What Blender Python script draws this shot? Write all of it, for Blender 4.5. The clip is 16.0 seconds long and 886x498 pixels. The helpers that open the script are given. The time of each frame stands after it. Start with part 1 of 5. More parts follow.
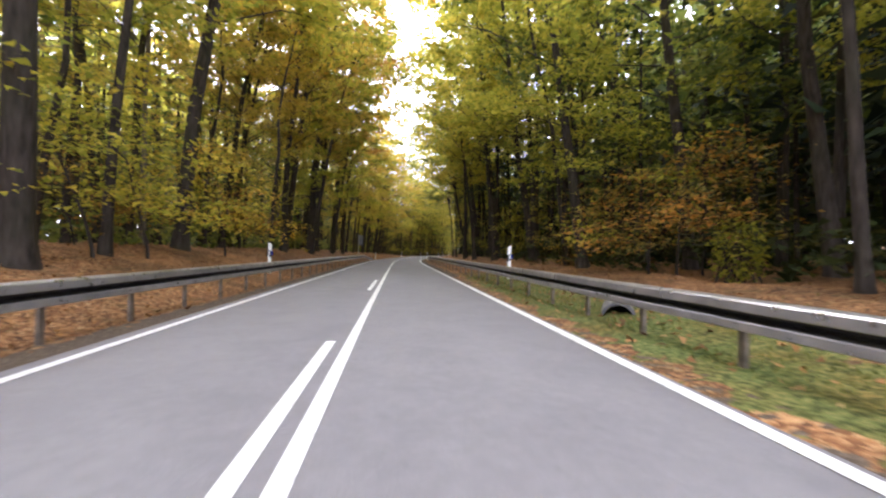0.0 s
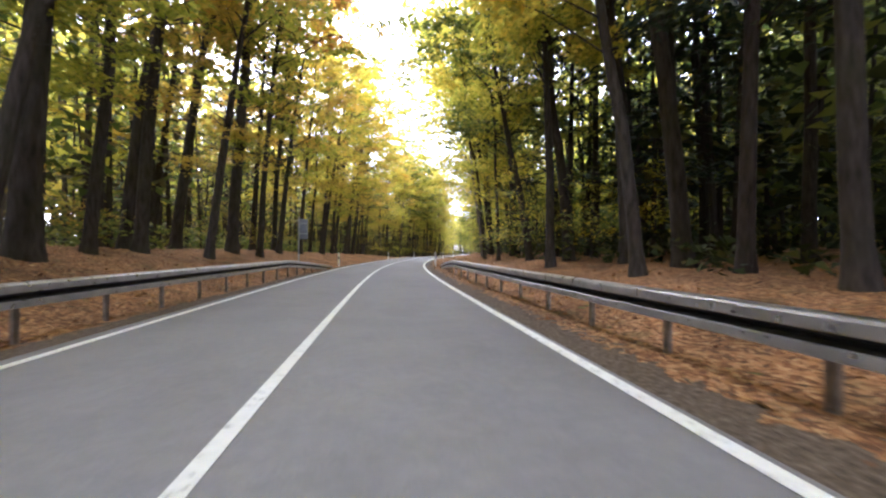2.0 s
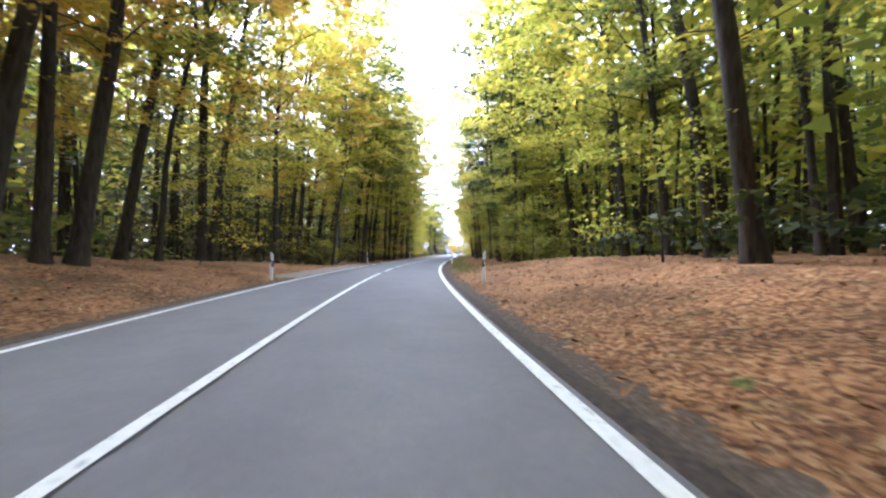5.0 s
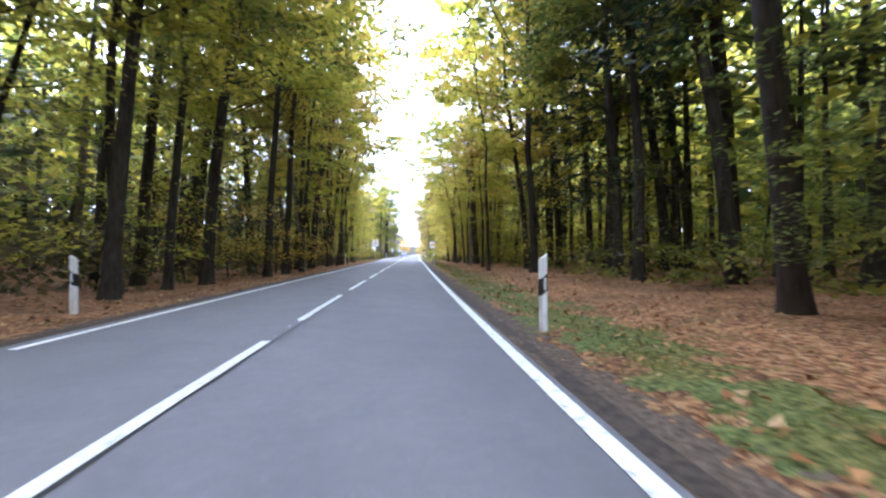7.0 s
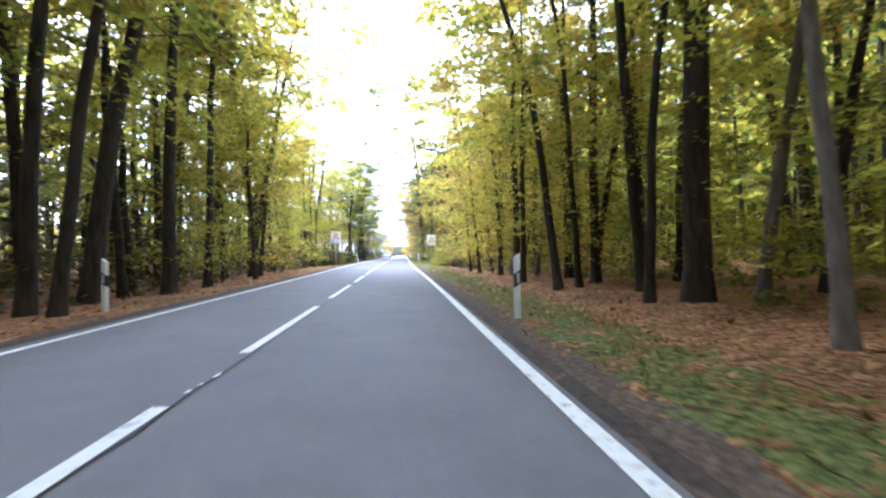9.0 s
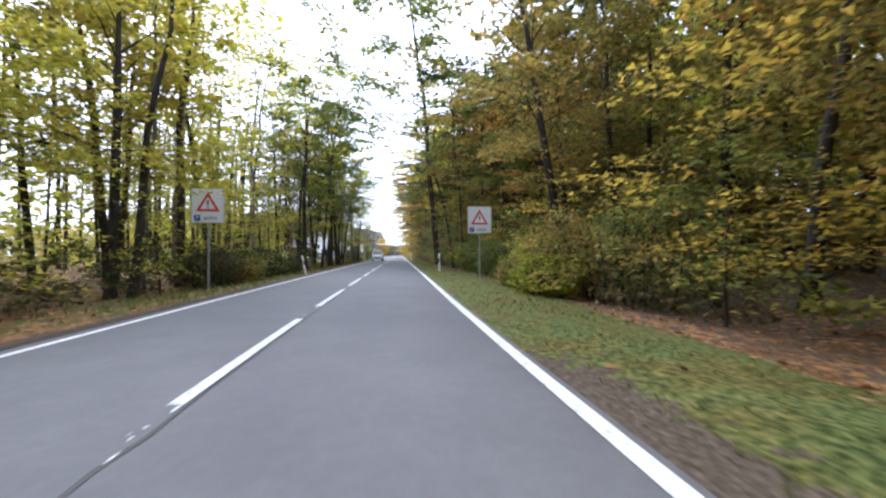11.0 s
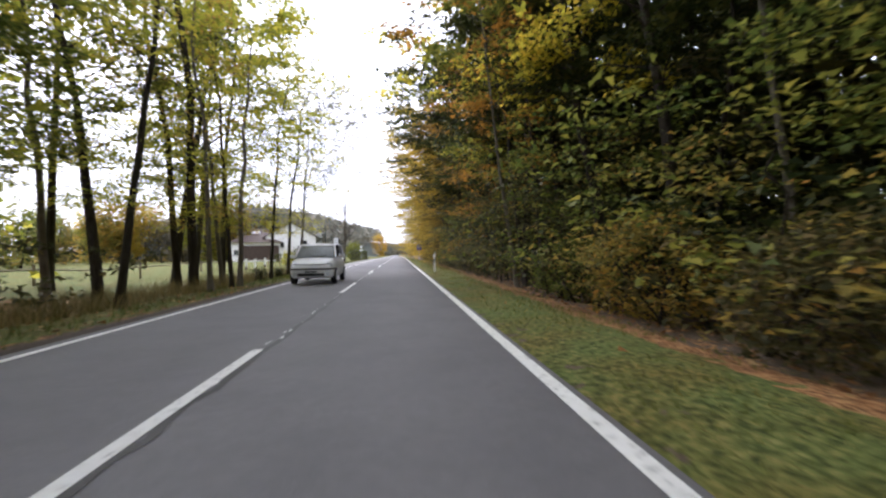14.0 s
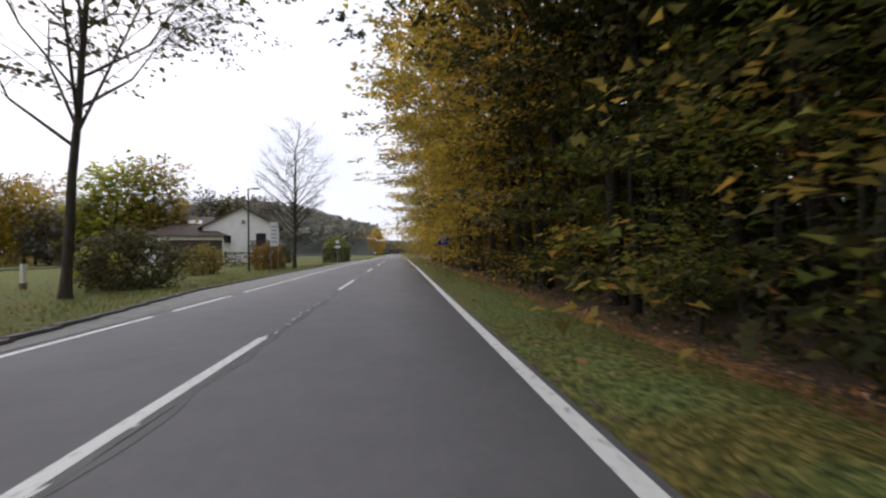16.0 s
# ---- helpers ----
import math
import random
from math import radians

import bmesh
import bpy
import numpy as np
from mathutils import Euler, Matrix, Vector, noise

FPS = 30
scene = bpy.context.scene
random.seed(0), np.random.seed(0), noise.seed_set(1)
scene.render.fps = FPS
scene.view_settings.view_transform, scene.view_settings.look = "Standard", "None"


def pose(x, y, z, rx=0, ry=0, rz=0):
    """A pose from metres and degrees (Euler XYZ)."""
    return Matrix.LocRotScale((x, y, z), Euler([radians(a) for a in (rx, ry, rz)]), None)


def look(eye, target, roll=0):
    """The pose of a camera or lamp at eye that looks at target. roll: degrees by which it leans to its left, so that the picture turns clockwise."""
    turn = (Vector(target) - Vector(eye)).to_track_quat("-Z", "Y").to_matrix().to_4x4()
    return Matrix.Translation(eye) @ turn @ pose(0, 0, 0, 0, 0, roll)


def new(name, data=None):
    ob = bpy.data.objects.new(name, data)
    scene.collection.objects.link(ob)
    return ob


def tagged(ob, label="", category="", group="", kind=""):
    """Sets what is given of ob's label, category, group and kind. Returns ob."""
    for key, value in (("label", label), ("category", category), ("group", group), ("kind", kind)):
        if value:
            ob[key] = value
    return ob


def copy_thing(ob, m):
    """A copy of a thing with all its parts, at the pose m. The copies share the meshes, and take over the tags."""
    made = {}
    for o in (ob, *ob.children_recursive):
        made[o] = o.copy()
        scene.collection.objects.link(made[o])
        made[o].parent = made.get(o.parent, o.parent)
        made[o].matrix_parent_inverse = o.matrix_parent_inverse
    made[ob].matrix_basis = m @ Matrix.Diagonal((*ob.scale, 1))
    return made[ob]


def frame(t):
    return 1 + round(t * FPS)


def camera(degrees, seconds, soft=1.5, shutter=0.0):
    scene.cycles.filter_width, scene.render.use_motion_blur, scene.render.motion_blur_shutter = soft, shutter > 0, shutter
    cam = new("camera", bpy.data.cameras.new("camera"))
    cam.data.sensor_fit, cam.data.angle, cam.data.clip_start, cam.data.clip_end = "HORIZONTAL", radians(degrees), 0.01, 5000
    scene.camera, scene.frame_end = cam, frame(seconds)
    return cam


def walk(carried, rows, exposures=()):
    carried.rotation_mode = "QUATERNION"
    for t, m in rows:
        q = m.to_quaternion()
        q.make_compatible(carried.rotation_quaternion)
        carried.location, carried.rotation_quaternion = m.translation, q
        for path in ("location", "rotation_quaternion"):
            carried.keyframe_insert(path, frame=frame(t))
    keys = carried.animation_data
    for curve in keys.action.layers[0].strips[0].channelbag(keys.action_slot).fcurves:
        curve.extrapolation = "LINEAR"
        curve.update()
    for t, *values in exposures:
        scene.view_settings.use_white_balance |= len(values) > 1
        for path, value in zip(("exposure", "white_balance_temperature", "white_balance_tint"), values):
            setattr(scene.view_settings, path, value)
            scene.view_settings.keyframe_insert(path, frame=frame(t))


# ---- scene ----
# ------------------------------------------------------------------ camera
cam = camera(93.3, 16.0, soft=2.3, shutter=0.12)

# The road's centre line: curvature (per km, + turns left) and grade (per cent) at stations in metres.
CURVE = [(-8, -1.99), (0, -2.07), (8, -0.66), (16, 0.0), (24, -0.12), (32, -0.39), (40, -1.68), (48, -3.24), (56, -3.84),
         (64, -5.18), (72, -4.22), (80, -3.75), (88, -4.27), (96, -4.64), (104, -3.73), (112, -1.49), (120, -0.39),
         (128, -0.22), (136, -0.5), (144, -0.19), (152, 1.15), (160, 0.43), (168, -1.32), (176, -2.08)]
GRADE = [(-20, 0.61), (20, 0.54), (60, 0.53), (80, 0.94), (100, 0.67), (120, 0.55), (140, 0.75), (180, 0.62), (200, 0.43),
         (220, 0.57), (240, 0.29), (260, 0.68), (280, 0.08), (300, 0.28), (340, 0.19)]
S0, DS = -80.0, 0.5
_s = np.arange(S0, 3000.0, DS)
_k = np.interp(_s, [c[0] for c in CURVE], [c[1] * 1e-3 for c in CURVE], left=0, right=0)
_g = np.interp(_s, [c[0] for c in GRADE], [c[1] * 1e-2 for c in GRADE])
_i0 = int(-S0 / DS)
_h = np.cumsum(_k) * DS
_h -= _h[_i0]
_x, _y, _z = np.cumsum(-np.sin(_h)) * DS, np.cumsum(np.cos(_h)) * DS, np.cumsum(_g) * DS
_x, _y, _z = _x - _x[_i0], _y - _y[_i0], _z - _z[_i0]


def heading(s):
    return float(np.interp(s, _s, _h))


def at(s, d, z=0.0):
    """World place at station s, d metres right of the centre line, z above the road."""
    h = np.interp(s, _s, _h)
    return (np.interp(s, _s, _x) + d * np.cos(h), np.interp(s, _s, _y) + d * np.sin(h), np.interp(s, _s, _z) + z)


def stand(s, d, z=0.0, turn=0.0, scale=1.0, tall=1.0):
    """A pose at a station; turn in degrees from the road's own heading."""
    x, y, zz = at(s, d, z)
    return pose(float(x), float(y), float(zz), 0, 0, math.degrees(heading(s)) + turn) @ Matrix.Diagonal((scale, scale, scale * tall, 1))


# seconds, station, offset from the centre line, yaw off the road's heading, pitch, roll
EYE = 1.12
DRIVE_A = [(0.0, 0.0, 0.51, -6.86, 0.8, -0.87), (0.5, 7.28, 0.59, -7.27, 0.75, -0.56), (1.0, 14.55, 0.7, -7.43, 0.7, -0.3),
           (1.5, 21.73, 0.82, -7.53, 0.73, -0.17), (2.0, 28.84, 0.94, -7.7, 0.68, -0.14), (2.5, 35.91, 1.06, -7.76, 0.6, -0.19),
           (3.0, 43.02, 1.17, -7.75, 0.62, -0.22), (3.5, 50.17, 1.31, -7.39, 0.61, -0.18), (4.0, 57.42, 1.44, -7.0, 0.6, -0.06),
           (4.2, 60.35, 1.5, -6.84, 0.6, -0.05), (5.25, 76.9, 1.65, -6.35, 0.78, -0.25)]
DRIVE_B = [(6.3, 94.35, 1.74, -5.9, 0.91, -0.45), (6.5, 97.31, 1.74, -5.75, 0.9, -0.43), (7.0, 104.68, 1.69, -5.66, 0.89, -0.31),
           (7.5, 112.17, 1.67, -5.66, 0.91, -0.18), (8.0, 119.75, 1.68, -5.76, 0.9, -0.12), (8.5, 127.28, 1.69, -5.86, 0.9, -0.01),
           (9.0, 134.89, 1.69, -5.96, 0.93, 0.08), (9.2, 137.87, 1.69, -6.03, 0.93, 0.13), (10.25, 153.4, 1.62, -6.5, 0.9, 0.22)]
DRIVE_C = [(11.3, 168.97, 1.56, -6.85, 0.87, 0.29), (11.5, 171.92, 1.56, -6.69, 0.85, 0.33), (12.0, 179.36, 1.54, -6.3, 0.79, 0.46),
           (12.5, 186.95, 1.54, -6.24, 0.75, 0.6), (13.0, 194.69, 1.56, -6.13, 0.74, 0.73), (13.5, 202.54, 1.59, -6.04, 0.71, 0.88),
           (14.0, 210.5, 1.64, -5.96, 0.71, 0.93), (14.5, 218.49, 1.69, -6.02, 0.7, 0.95), (15.0, 226.5, 1.71, -6.07, 0.58, 0.93),
           (15.5, 234.46, 1.74, -6.05, 0.55, 0.88), (16.0, 242.42, 1.78, -5.91, 0.5, 0.85)]


def eye_pose(s, d, yaw, pitch, roll):
    x, y, z = at(s, d, EYE)
    return pose(float(x), float(y), float(z), 90 + pitch, roll, math.degrees(heading(s)) + yaw)


walk(cam, [(t, eye_pose(s, d, a, b, c)) for t, s, d, a, b, c in DRIVE_A + DRIVE_B + DRIVE_C],
     [(0.0, 2.5, 5750, 22), (1.5, 3.1, 5500, 24), (2.5, 3.17, 5250, 24), (3.2, 3.12, 5100, 22), (4.2, 2.9, 5050, 21), (6.3, 2.9, 4850, 25), (7.3, 2.95, 4850, 22), (8.0, 3.15, 4900, 22), (9.0, 2.95, 4850, 20),
      (11.3, 1.4, 5350, 16), (12.0, 1.55, 5450, 16), (12.5, 1.7, 5500, 17), (13.0, 1.85, 5600, 17), (13.5, 1.6, 5700, 17), (14.0, 1.2, 5850, 17), (14.5, 1.35, 5900, 17), (15.0, 0.75, 6000, 16), (15.5, 0.0, 6100, 15), (16.0, -0.05, 6100, 15)])

# ------------------------------------------------------------------ light: a bright overcast autumn sky
SUN_HIGH, SUN_TURN = radians(42), radians(-22)   # elevation; azimuth right of the road's first heading
world = bpy.data.worlds.new("overcast_sky")
scene.world = world
world.use_nodes = True
wn, wl = world.node_tree.nodes, world.node_tree.links
sky = wn.new("ShaderNodeTexSky")
sky.sky_type, sky.sun_disc, sky.sun_elevation, sky.sun_rotation = "NISHITA", False, SUN_HIGH, SUN_TURN
sky.dust_density, sky.air_density = 4.0, 1.0
gain = wn.new("ShaderNodeMixRGB"); gain.blend_type = "MULTIPLY"; gain.inputs[0].default_value = 1.0
gain.inputs[2].default_value = (0.1, 0.1, 0.1, 1)
wl.new(sky.outputs[0], gain.inputs[1])
coord = wn.new("ShaderNodeTexCoord")
cloud = wn.new("ShaderNodeTexNoise"); cloud.inputs["Scale"].default_value = 2.2; cloud.inputs["Detail"].default_value = 5
wl.new(coord.outputs["Generated"], cloud.inputs["Vector"])
tone = wn.new("ShaderNodeValToRGB")
tone.color_ramp.elements[0].position, tone.color_ramp.elements[0].color = 0.3, (0.86, 0.89, 0.95, 1)
tone.color_ramp.elements[1].position, tone.color_ramp.elements[1].color = 0.7, (1.12, 1.1, 1.08, 1)
wl.new(cloud.outputs["Fac"], tone.inputs[0])
veil = wn.new("ShaderNodeMixRGB"); veil.inputs[0].default_value = 0.85
wl.new(gain.outputs[0], veil.inputs[1]); wl.new(tone.outputs[0], veil.inputs[2])
wl.new(veil.outputs[0], wn["Background"].inputs[0])
wn["Background"].inputs[1].default_value = 1.15
sun = new("sun", bpy.data.lights.new("sun", "SUN"))
sun.data.energy, sun.data.angle, sun.data.color = 1.2, radians(22), (1.0, 0.95, 0.87)
sun.matrix_world = look((0, 0, 50), (-math.sin(SUN_TURN) * math.cos(SUN_HIGH), -math.cos(SUN_TURN) * math.cos(SUN_HIGH), 50 - math.sin(SUN_HIGH)))

# ------------------------------------------------------------------ materials


class Mat:
    """A node material with a few shorthands."""

    def __init__(self, name, rough=0.7, metal=0.0, spec=0.4):
        self.m = bpy.data.materials.new(name)
        self.m.use_nodes = True
        self.n, self.l = self.m.node_tree.nodes, self.m.node_tree.links
        self.b = self.n["Principled BSDF"]
        self.b.inputs["Roughness"].default_value, self.b.inputs["Metallic"].default_value = rough, metal
        self.b.inputs["Specular IOR Level"].default_value = spec
        self.co = self.n.new("ShaderNodeTexCoord")

    def noise(self, scale, detail=4, stretch=None, space="Object"):
        t = self.n.new("ShaderNodeTexNoise")
        t.inputs["Scale"].default_value, t.inputs["Detail"].default_value = scale, detail
        src = self.co.outputs[space]
        if stretch:
            mp = self.n.new("ShaderNodeMapping")
            mp.inputs["Scale"].default_value = stretch
            self.l.new(src, mp.inputs["Vector"])
            src = mp.outputs[0]
        self.l.new(src, t.inputs["Vector"])
        return t.outputs["Fac"]

    def ramp(self, fac, *stops):
        r = self.n.new("ShaderNodeValToRGB")
        while len(r.color_ramp.elements) < len(stops):
            r.color_ramp.elements.new(0.5)
        for e, (p, c) in zip(r.color_ramp.elements, stops):
            e.position, e.color = p, (*c, 1)
        self.l.new(fac, r.inputs[0])
        return r.outputs[0]

    def mix(self, fac, a, b, mode="MIX"):
        x = self.n.new("ShaderNodeMixRGB")
        x.blend_type = mode
        for i, v in enumerate((fac, a, b)):
            if isinstance(v, (int, float)):
                x.inputs[i].default_value = v
            elif isinstance(v, tuple):
                x.inputs[i].default_value = (*v, 1)
            else:
                self.l.new(v, x.inputs[i])
        return x.outputs[0]

    def colour(self, c):
        if isinstance(c, tuple):
            self.b.inputs["Base Color"].default_value = (*c, 1)
        else:
            self.l.new(c, self.b.inputs["Base Color"])
        return self

    def bump(self, height, strength=0.4, distance=0.02):
        u = self.n.new("ShaderNodeBump")
        u.inputs["Strength"].default_value, u.inputs["Distance"].default_value = strength, distance
        self.l.new(height, u.inputs["Height"])
        self.l.new(u.outputs[0], self.b.inputs["Normal"])
        return self

    def rough(self, fac, lo, hi):
        r = self.ramp(fac, (0.3, (lo,) * 3), (0.7, (hi,) * 3))
        self.l.new(r, self.b.inputs["Roughness"])
        return self


def plain(name, c, rough=0.6, metal=0.0, vary=0.12, scale=6.0):
    m = Mat(name, rough, metal)
    lo, hi = tuple(v * (1 - vary) for v in c), tuple(min(1, v * (1 + vary)) for v in c)
    f = m.noise(scale)
    m.colour(m.ramp(f, (0.3, lo), (0.7, hi)))
    m.bump(m.noise(scale * 12), 0.1, 0.004)
    return m.m


def make_asphalt():
    """Worn asphalt, paler over the first stretch."""
    m = Mat("asphalt", 0.85, spec=0.25)
    fine, mid, big = m.noise(220, 2), m.noise(9, 5), m.noise(0.35, 3, (1, 0.25, 1))
    c = m.ramp(fine, (0.25, (0.125, 0.121, 0.125)), (0.55, (0.215, 0.209, 0.215)), (0.8, (0.34, 0.332, 0.34)))
    c = m.mix(0.35, c, m.ramp(mid, (0.3, (0.185, 0.18, 0.186)), (0.7, (0.28, 0.273, 0.282))), "MIX")
    c = m.mix(0.5, c, m.ramp(big, (0.35, (0.72, 0.72, 0.73)), (0.65, (1, 1, 1))), "MULTIPLY")
    c = m.mix(0.35, c, m.ramp(m.noise(1.4, 6), (0.36, (0.82, 0.82, 0.83)), (0.6, (1.04, 1.03, 1.03))), "MULTIPLY")
    pale_fac = m.n.new("ShaderNodeAttribute"); pale_fac.attribute_name = "pale_stretch"
    c = m.mix(pale_fac.outputs["Fac"], c, m.mix(1.0, c, (1.22, 1.205, 1.195), "MULTIPLY"))
    return m.colour(c).bump(fine, 0.3, 0.005).rough(mid, 0.74, 0.92).m


def make_line():
    m = Mat("road_paint", 0.6)
    wear = m.noise(14, 6)
    c = m.ramp(wear, (0.28, (0.34, 0.34, 0.33)), (0.42, (0.78, 0.78, 0.75)), (0.75, (0.86, 0.86, 0.83)))
    return m.colour(c).bump(m.noise(160, 2), 0.25, 0.004).m


def make_ground():
    m = Mat("forest_ground", 0.95, spec=0.15)
    cell = m.n.new("ShaderNodeTexVoronoi")
    cell.inputs["Scale"].default_value, cell.inputs["Randomness"].default_value = 19.0, 1.0
    warp = m.n.new("ShaderNodeTexNoise"); warp.inputs["Scale"].default_value = 7
    m.l.new(m.co.outputs["Object"], warp.inputs["Vector"])
    add = m.mix(0.12, m.co.outputs["Object"], warp.outputs["Color"], "ADD")
    m.l.new(add, cell.inputs["Vector"])
    sep = m.n.new("ShaderNodeSeparateColor")
    m.l.new(cell.outputs["Color"], sep.inputs[0])
    leaf = m.ramp(sep.outputs[0], (0.0, (0.09, 0.05, 0.032)), (0.35, (0.20, 0.10, 0.05)), (0.7, (0.38, 0.205, 0.10)), (1.0, (0.50, 0.33, 0.18)))
    leaf = m.mix(0.85, leaf, m.ramp(m.noise(0.6, 7), (0.32, (0.42, 0.40, 0.34)), (0.5, (0.85, 0.8, 0.68)), (0.7, (1.2, 1.1, 0.92))), "MULTIPLY")
    leaf = m.mix(m.ramp(m.noise(1.7, 6), (0.55, (0, 0, 0)), (0.72, (0.5, 0.5, 0.5))), leaf, (0.095, 0.085, 0.035))
    turf = m.ramp(m.noise(14, 8), (0.32, (0.034, 0.042, 0.015)), (0.5, (0.11, 0.134, 0.042)), (0.72, (0.26, 0.24, 0.095)))
    turf = m.mix(0.8, turf, m.ramp(m.noise(0.9, 6), (0.36, (1.15, 0.82, 0.62)), (0.62, (0.95, 1.05, 0.9))), "MULTIPLY")
    soil = m.ramp(m.noise(18, 6), (0.3, (0.06, 0.046, 0.034)), (0.55, (0.13, 0.10, 0.072)), (0.75, (0.21, 0.165, 0.12)))

    def mask(name, edge):
        a = m.n.new("ShaderNodeAttribute"); a.attribute_name = name
        s = m.n.new("ShaderNodeMath"); s.operation = "MULTIPLY_ADD"
        m.l.new(m.noise(edge, 5), s.inputs[0]); s.inputs[1].default_value = 1.3
        m.l.new(a.outputs["Fac"], s.inputs[2])
        return m.ramp(s.outputs[0], (0.98, (0, 0, 0)), (1.25, (1, 1, 1)))

    c = m.mix(mask("turf", 2.2), leaf, turf)
    c = m.mix(mask("soil", 5.0), c, soil)
    return m.colour(c).bump(cell.outputs["Distance"], 0.6, 0.05).m


def make_bark(name, dark, light, moss):
    m = Mat(name, 0.9, spec=0.2)
    f = m.noise(5, 6, (2.2, 2.2, 0.45))
    c = m.ramp(f, (0.3, dark), (0.7, light))
    c = m.mix(m.ramp(m.noise(0.9, 4), (0.45, (0, 0, 0)), (0.7, (0.6, 0.6, 0.6))), c, moss)
    return m.colour(c).bump(f, 0.7, 0.04).m


def make_leaf(name, *stops, glow=0.45):
    """Thin leaves: each one its own tone, each tree a little lighter or darker; light shines through."""
    m = Mat(name, 0.55, spec=0.15)
    geo, info = m.n.new("ShaderNodeNewGeometry"), m.n.new("ShaderNodeObjectInfo")
    c = m.ramp(geo.outputs["Random Per Island"], *stops)
    c = m.mix(1.0, c, m.ramp(info.outputs["Random"], (0.0, (0.72, 0.8, 0.8)), (0.5, (1, 1, 1)), (1.0, (1.2, 1.08, 0.95))), "MULTIPLY")
    c = m.mix(0.5, c, m.ramp(m.noise(0.55, 3), (0.3, (0.62, 0.72, 0.7)), (0.7, (1.15, 1.1, 1.0))), "MULTIPLY")
    m.colour(c)
    t = m.n.new("ShaderNodeBsdfTranslucent")
    m.l.new(c, t.inputs["Color"])
    mixed = m.n.new("ShaderNodeMixShader")
    mixed.inputs[0].default_value = glow
    m.l.new(m.b.outputs[0], mixed.inputs[1]); m.l.new(t.outputs[0], mixed.inputs[2])
    m.l.new(mixed.outputs[0], m.n["Material Output"].inputs["Surface"])
    return m.m


ASPHALT, PAINT, GROUND = make_asphalt(), make_line(), make_ground()
TAR = plain("joint_tar", (0.035, 0.034, 0.034), 0.5)
SHOULDER = plain("shoulder_soil", (0.058, 0.044, 0.032), 0.95, vary=0.45, scale=14)
TRACK = plain("track_gravel", (0.24, 0.20, 0.16), 0.95, vary=0.4, scale=9)
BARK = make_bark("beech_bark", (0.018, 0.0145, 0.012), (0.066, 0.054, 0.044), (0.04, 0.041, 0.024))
BARK_PALE = make_bark("pale_bark", (0.10, 0.085, 0.07), (0.21, 0.185, 0.155), (0.09, 0.09, 0.05))
BARK_MID = make_bark("grey_bark", (0.045, 0.037, 0.03), (0.12, 0.10, 0.085), (0.06, 0.06, 0.035))
BARK_FIR = make_bark("spruce_bark", (0.018, 0.014, 0.012), (0.06, 0.045, 0.036), (0.035, 0.036, 0.026))
LEAF = {
    "yellow_green": make_leaf("leaf_yellow_green", (0.0, (0.213, 0.235, 0.038)), (0.4, (0.398, 0.39, 0.051)), (0.75, (0.563, 0.50, 0.065)), (1.0, (0.640, 0.50, 0.075)), glow=0.74),
    "green": make_leaf("leaf_green", (0.0, (0.082, 0.115, 0.030)), (0.5, (0.184, 0.215, 0.045)), (1.0, (0.349, 0.335, 0.068))),
    "gold": make_leaf("leaf_gold", (0.0, (0.291, 0.23, 0.046)), (0.45, (0.504, 0.38, 0.055)), (0.8, (0.640, 0.47, 0.066)), (1.0, (0.582, 0.33, 0.066)), glow=0.6),
    "olive": make_leaf("leaf_olive", (0.0, (0.145, 0.14, 0.045)), (0.5, (0.291, 0.24, 0.060)), (0.85, (0.466, 0.33, 0.068)), (1.0, (0.485, 0.26, 0.066)), glow=0.55),
    "orange": make_leaf("leaf_orange", (0.0, (0.18, 0.105, 0.030)), (0.5, (0.38, 0.21, 0.043)), (1.0, (0.54, 0.28, 0.050)), glow=0.55),
    # Dark green of hedges and bushes; elsewhere the woods' shade as leaf colour.
    "dark": make_leaf("leaf_dark_and_shade", (0.0, (0.028, 0.038, 0.015)), (0.6, (0.06, 0.075, 0.022)), (1.0, (0.14, 0.13, 0.037)), glow=0.3),
    "needle": make_leaf("needle_spray", (0.0, (0.018, 0.03, 0.018)), (0.6, (0.035, 0.055, 0.027)), (1.0, (0.07, 0.085, 0.037)), glow=0.15),
    "brown_green": make_leaf("leaf_brown_green", (0.0, (0.05, 0.055, 0.025)), (0.6, (0.11, 0.105, 0.044)), (1.0, (0.2, 0.15, 0.062))),
    # Distance haze is put into this paler, greyer leaf colour.
    "haze": make_leaf("hazed_leaf", (0.0, (0.17, 0.175, 0.150)), (0.5, (0.22, 0.21, 0.175)), (1.0, (0.29, 0.25, 0.188)), glow=0.3),
}
STEEL = Mat("weathered_steel", 0.32, 0.9)
STEEL.colour(STEEL.ramp(STEEL.noise(3, 6, (1, 1, 1)), (0.3, (0.34, 0.335, 0.33)), (0.7, (0.52, 0.515, 0.51)))).rough(STEEL.noise(8, 5), 0.25, 0.42).bump(STEEL.noise(40, 3), 0.1, 0.004)
STEEL = STEEL.m
# Dark tone holding shade of groove and pipe as well as grime.
GRIME_SHADE = plain("grime_and_shade", (0.035, 0.033, 0.031), 0.75, 0.2, vary=0.5, scale=5)
RUST = plain("post_steel", (0.22, 0.185, 0.15), 0.6, 0.5, vary=0.35, scale=5)
WHITE = plain("white_plastic", (0.78, 0.78, 0.75), 0.45, vary=0.08)
BLACK = plain("black_band", (0.02, 0.02, 0.021), 0.5)
BLUE_REFLECT = plain("blue_reflector", (0.015, 0.03, 0.28), 0.25)
GLINT = plain("clear_reflector", (0.7, 0.72, 0.74), 0.2)
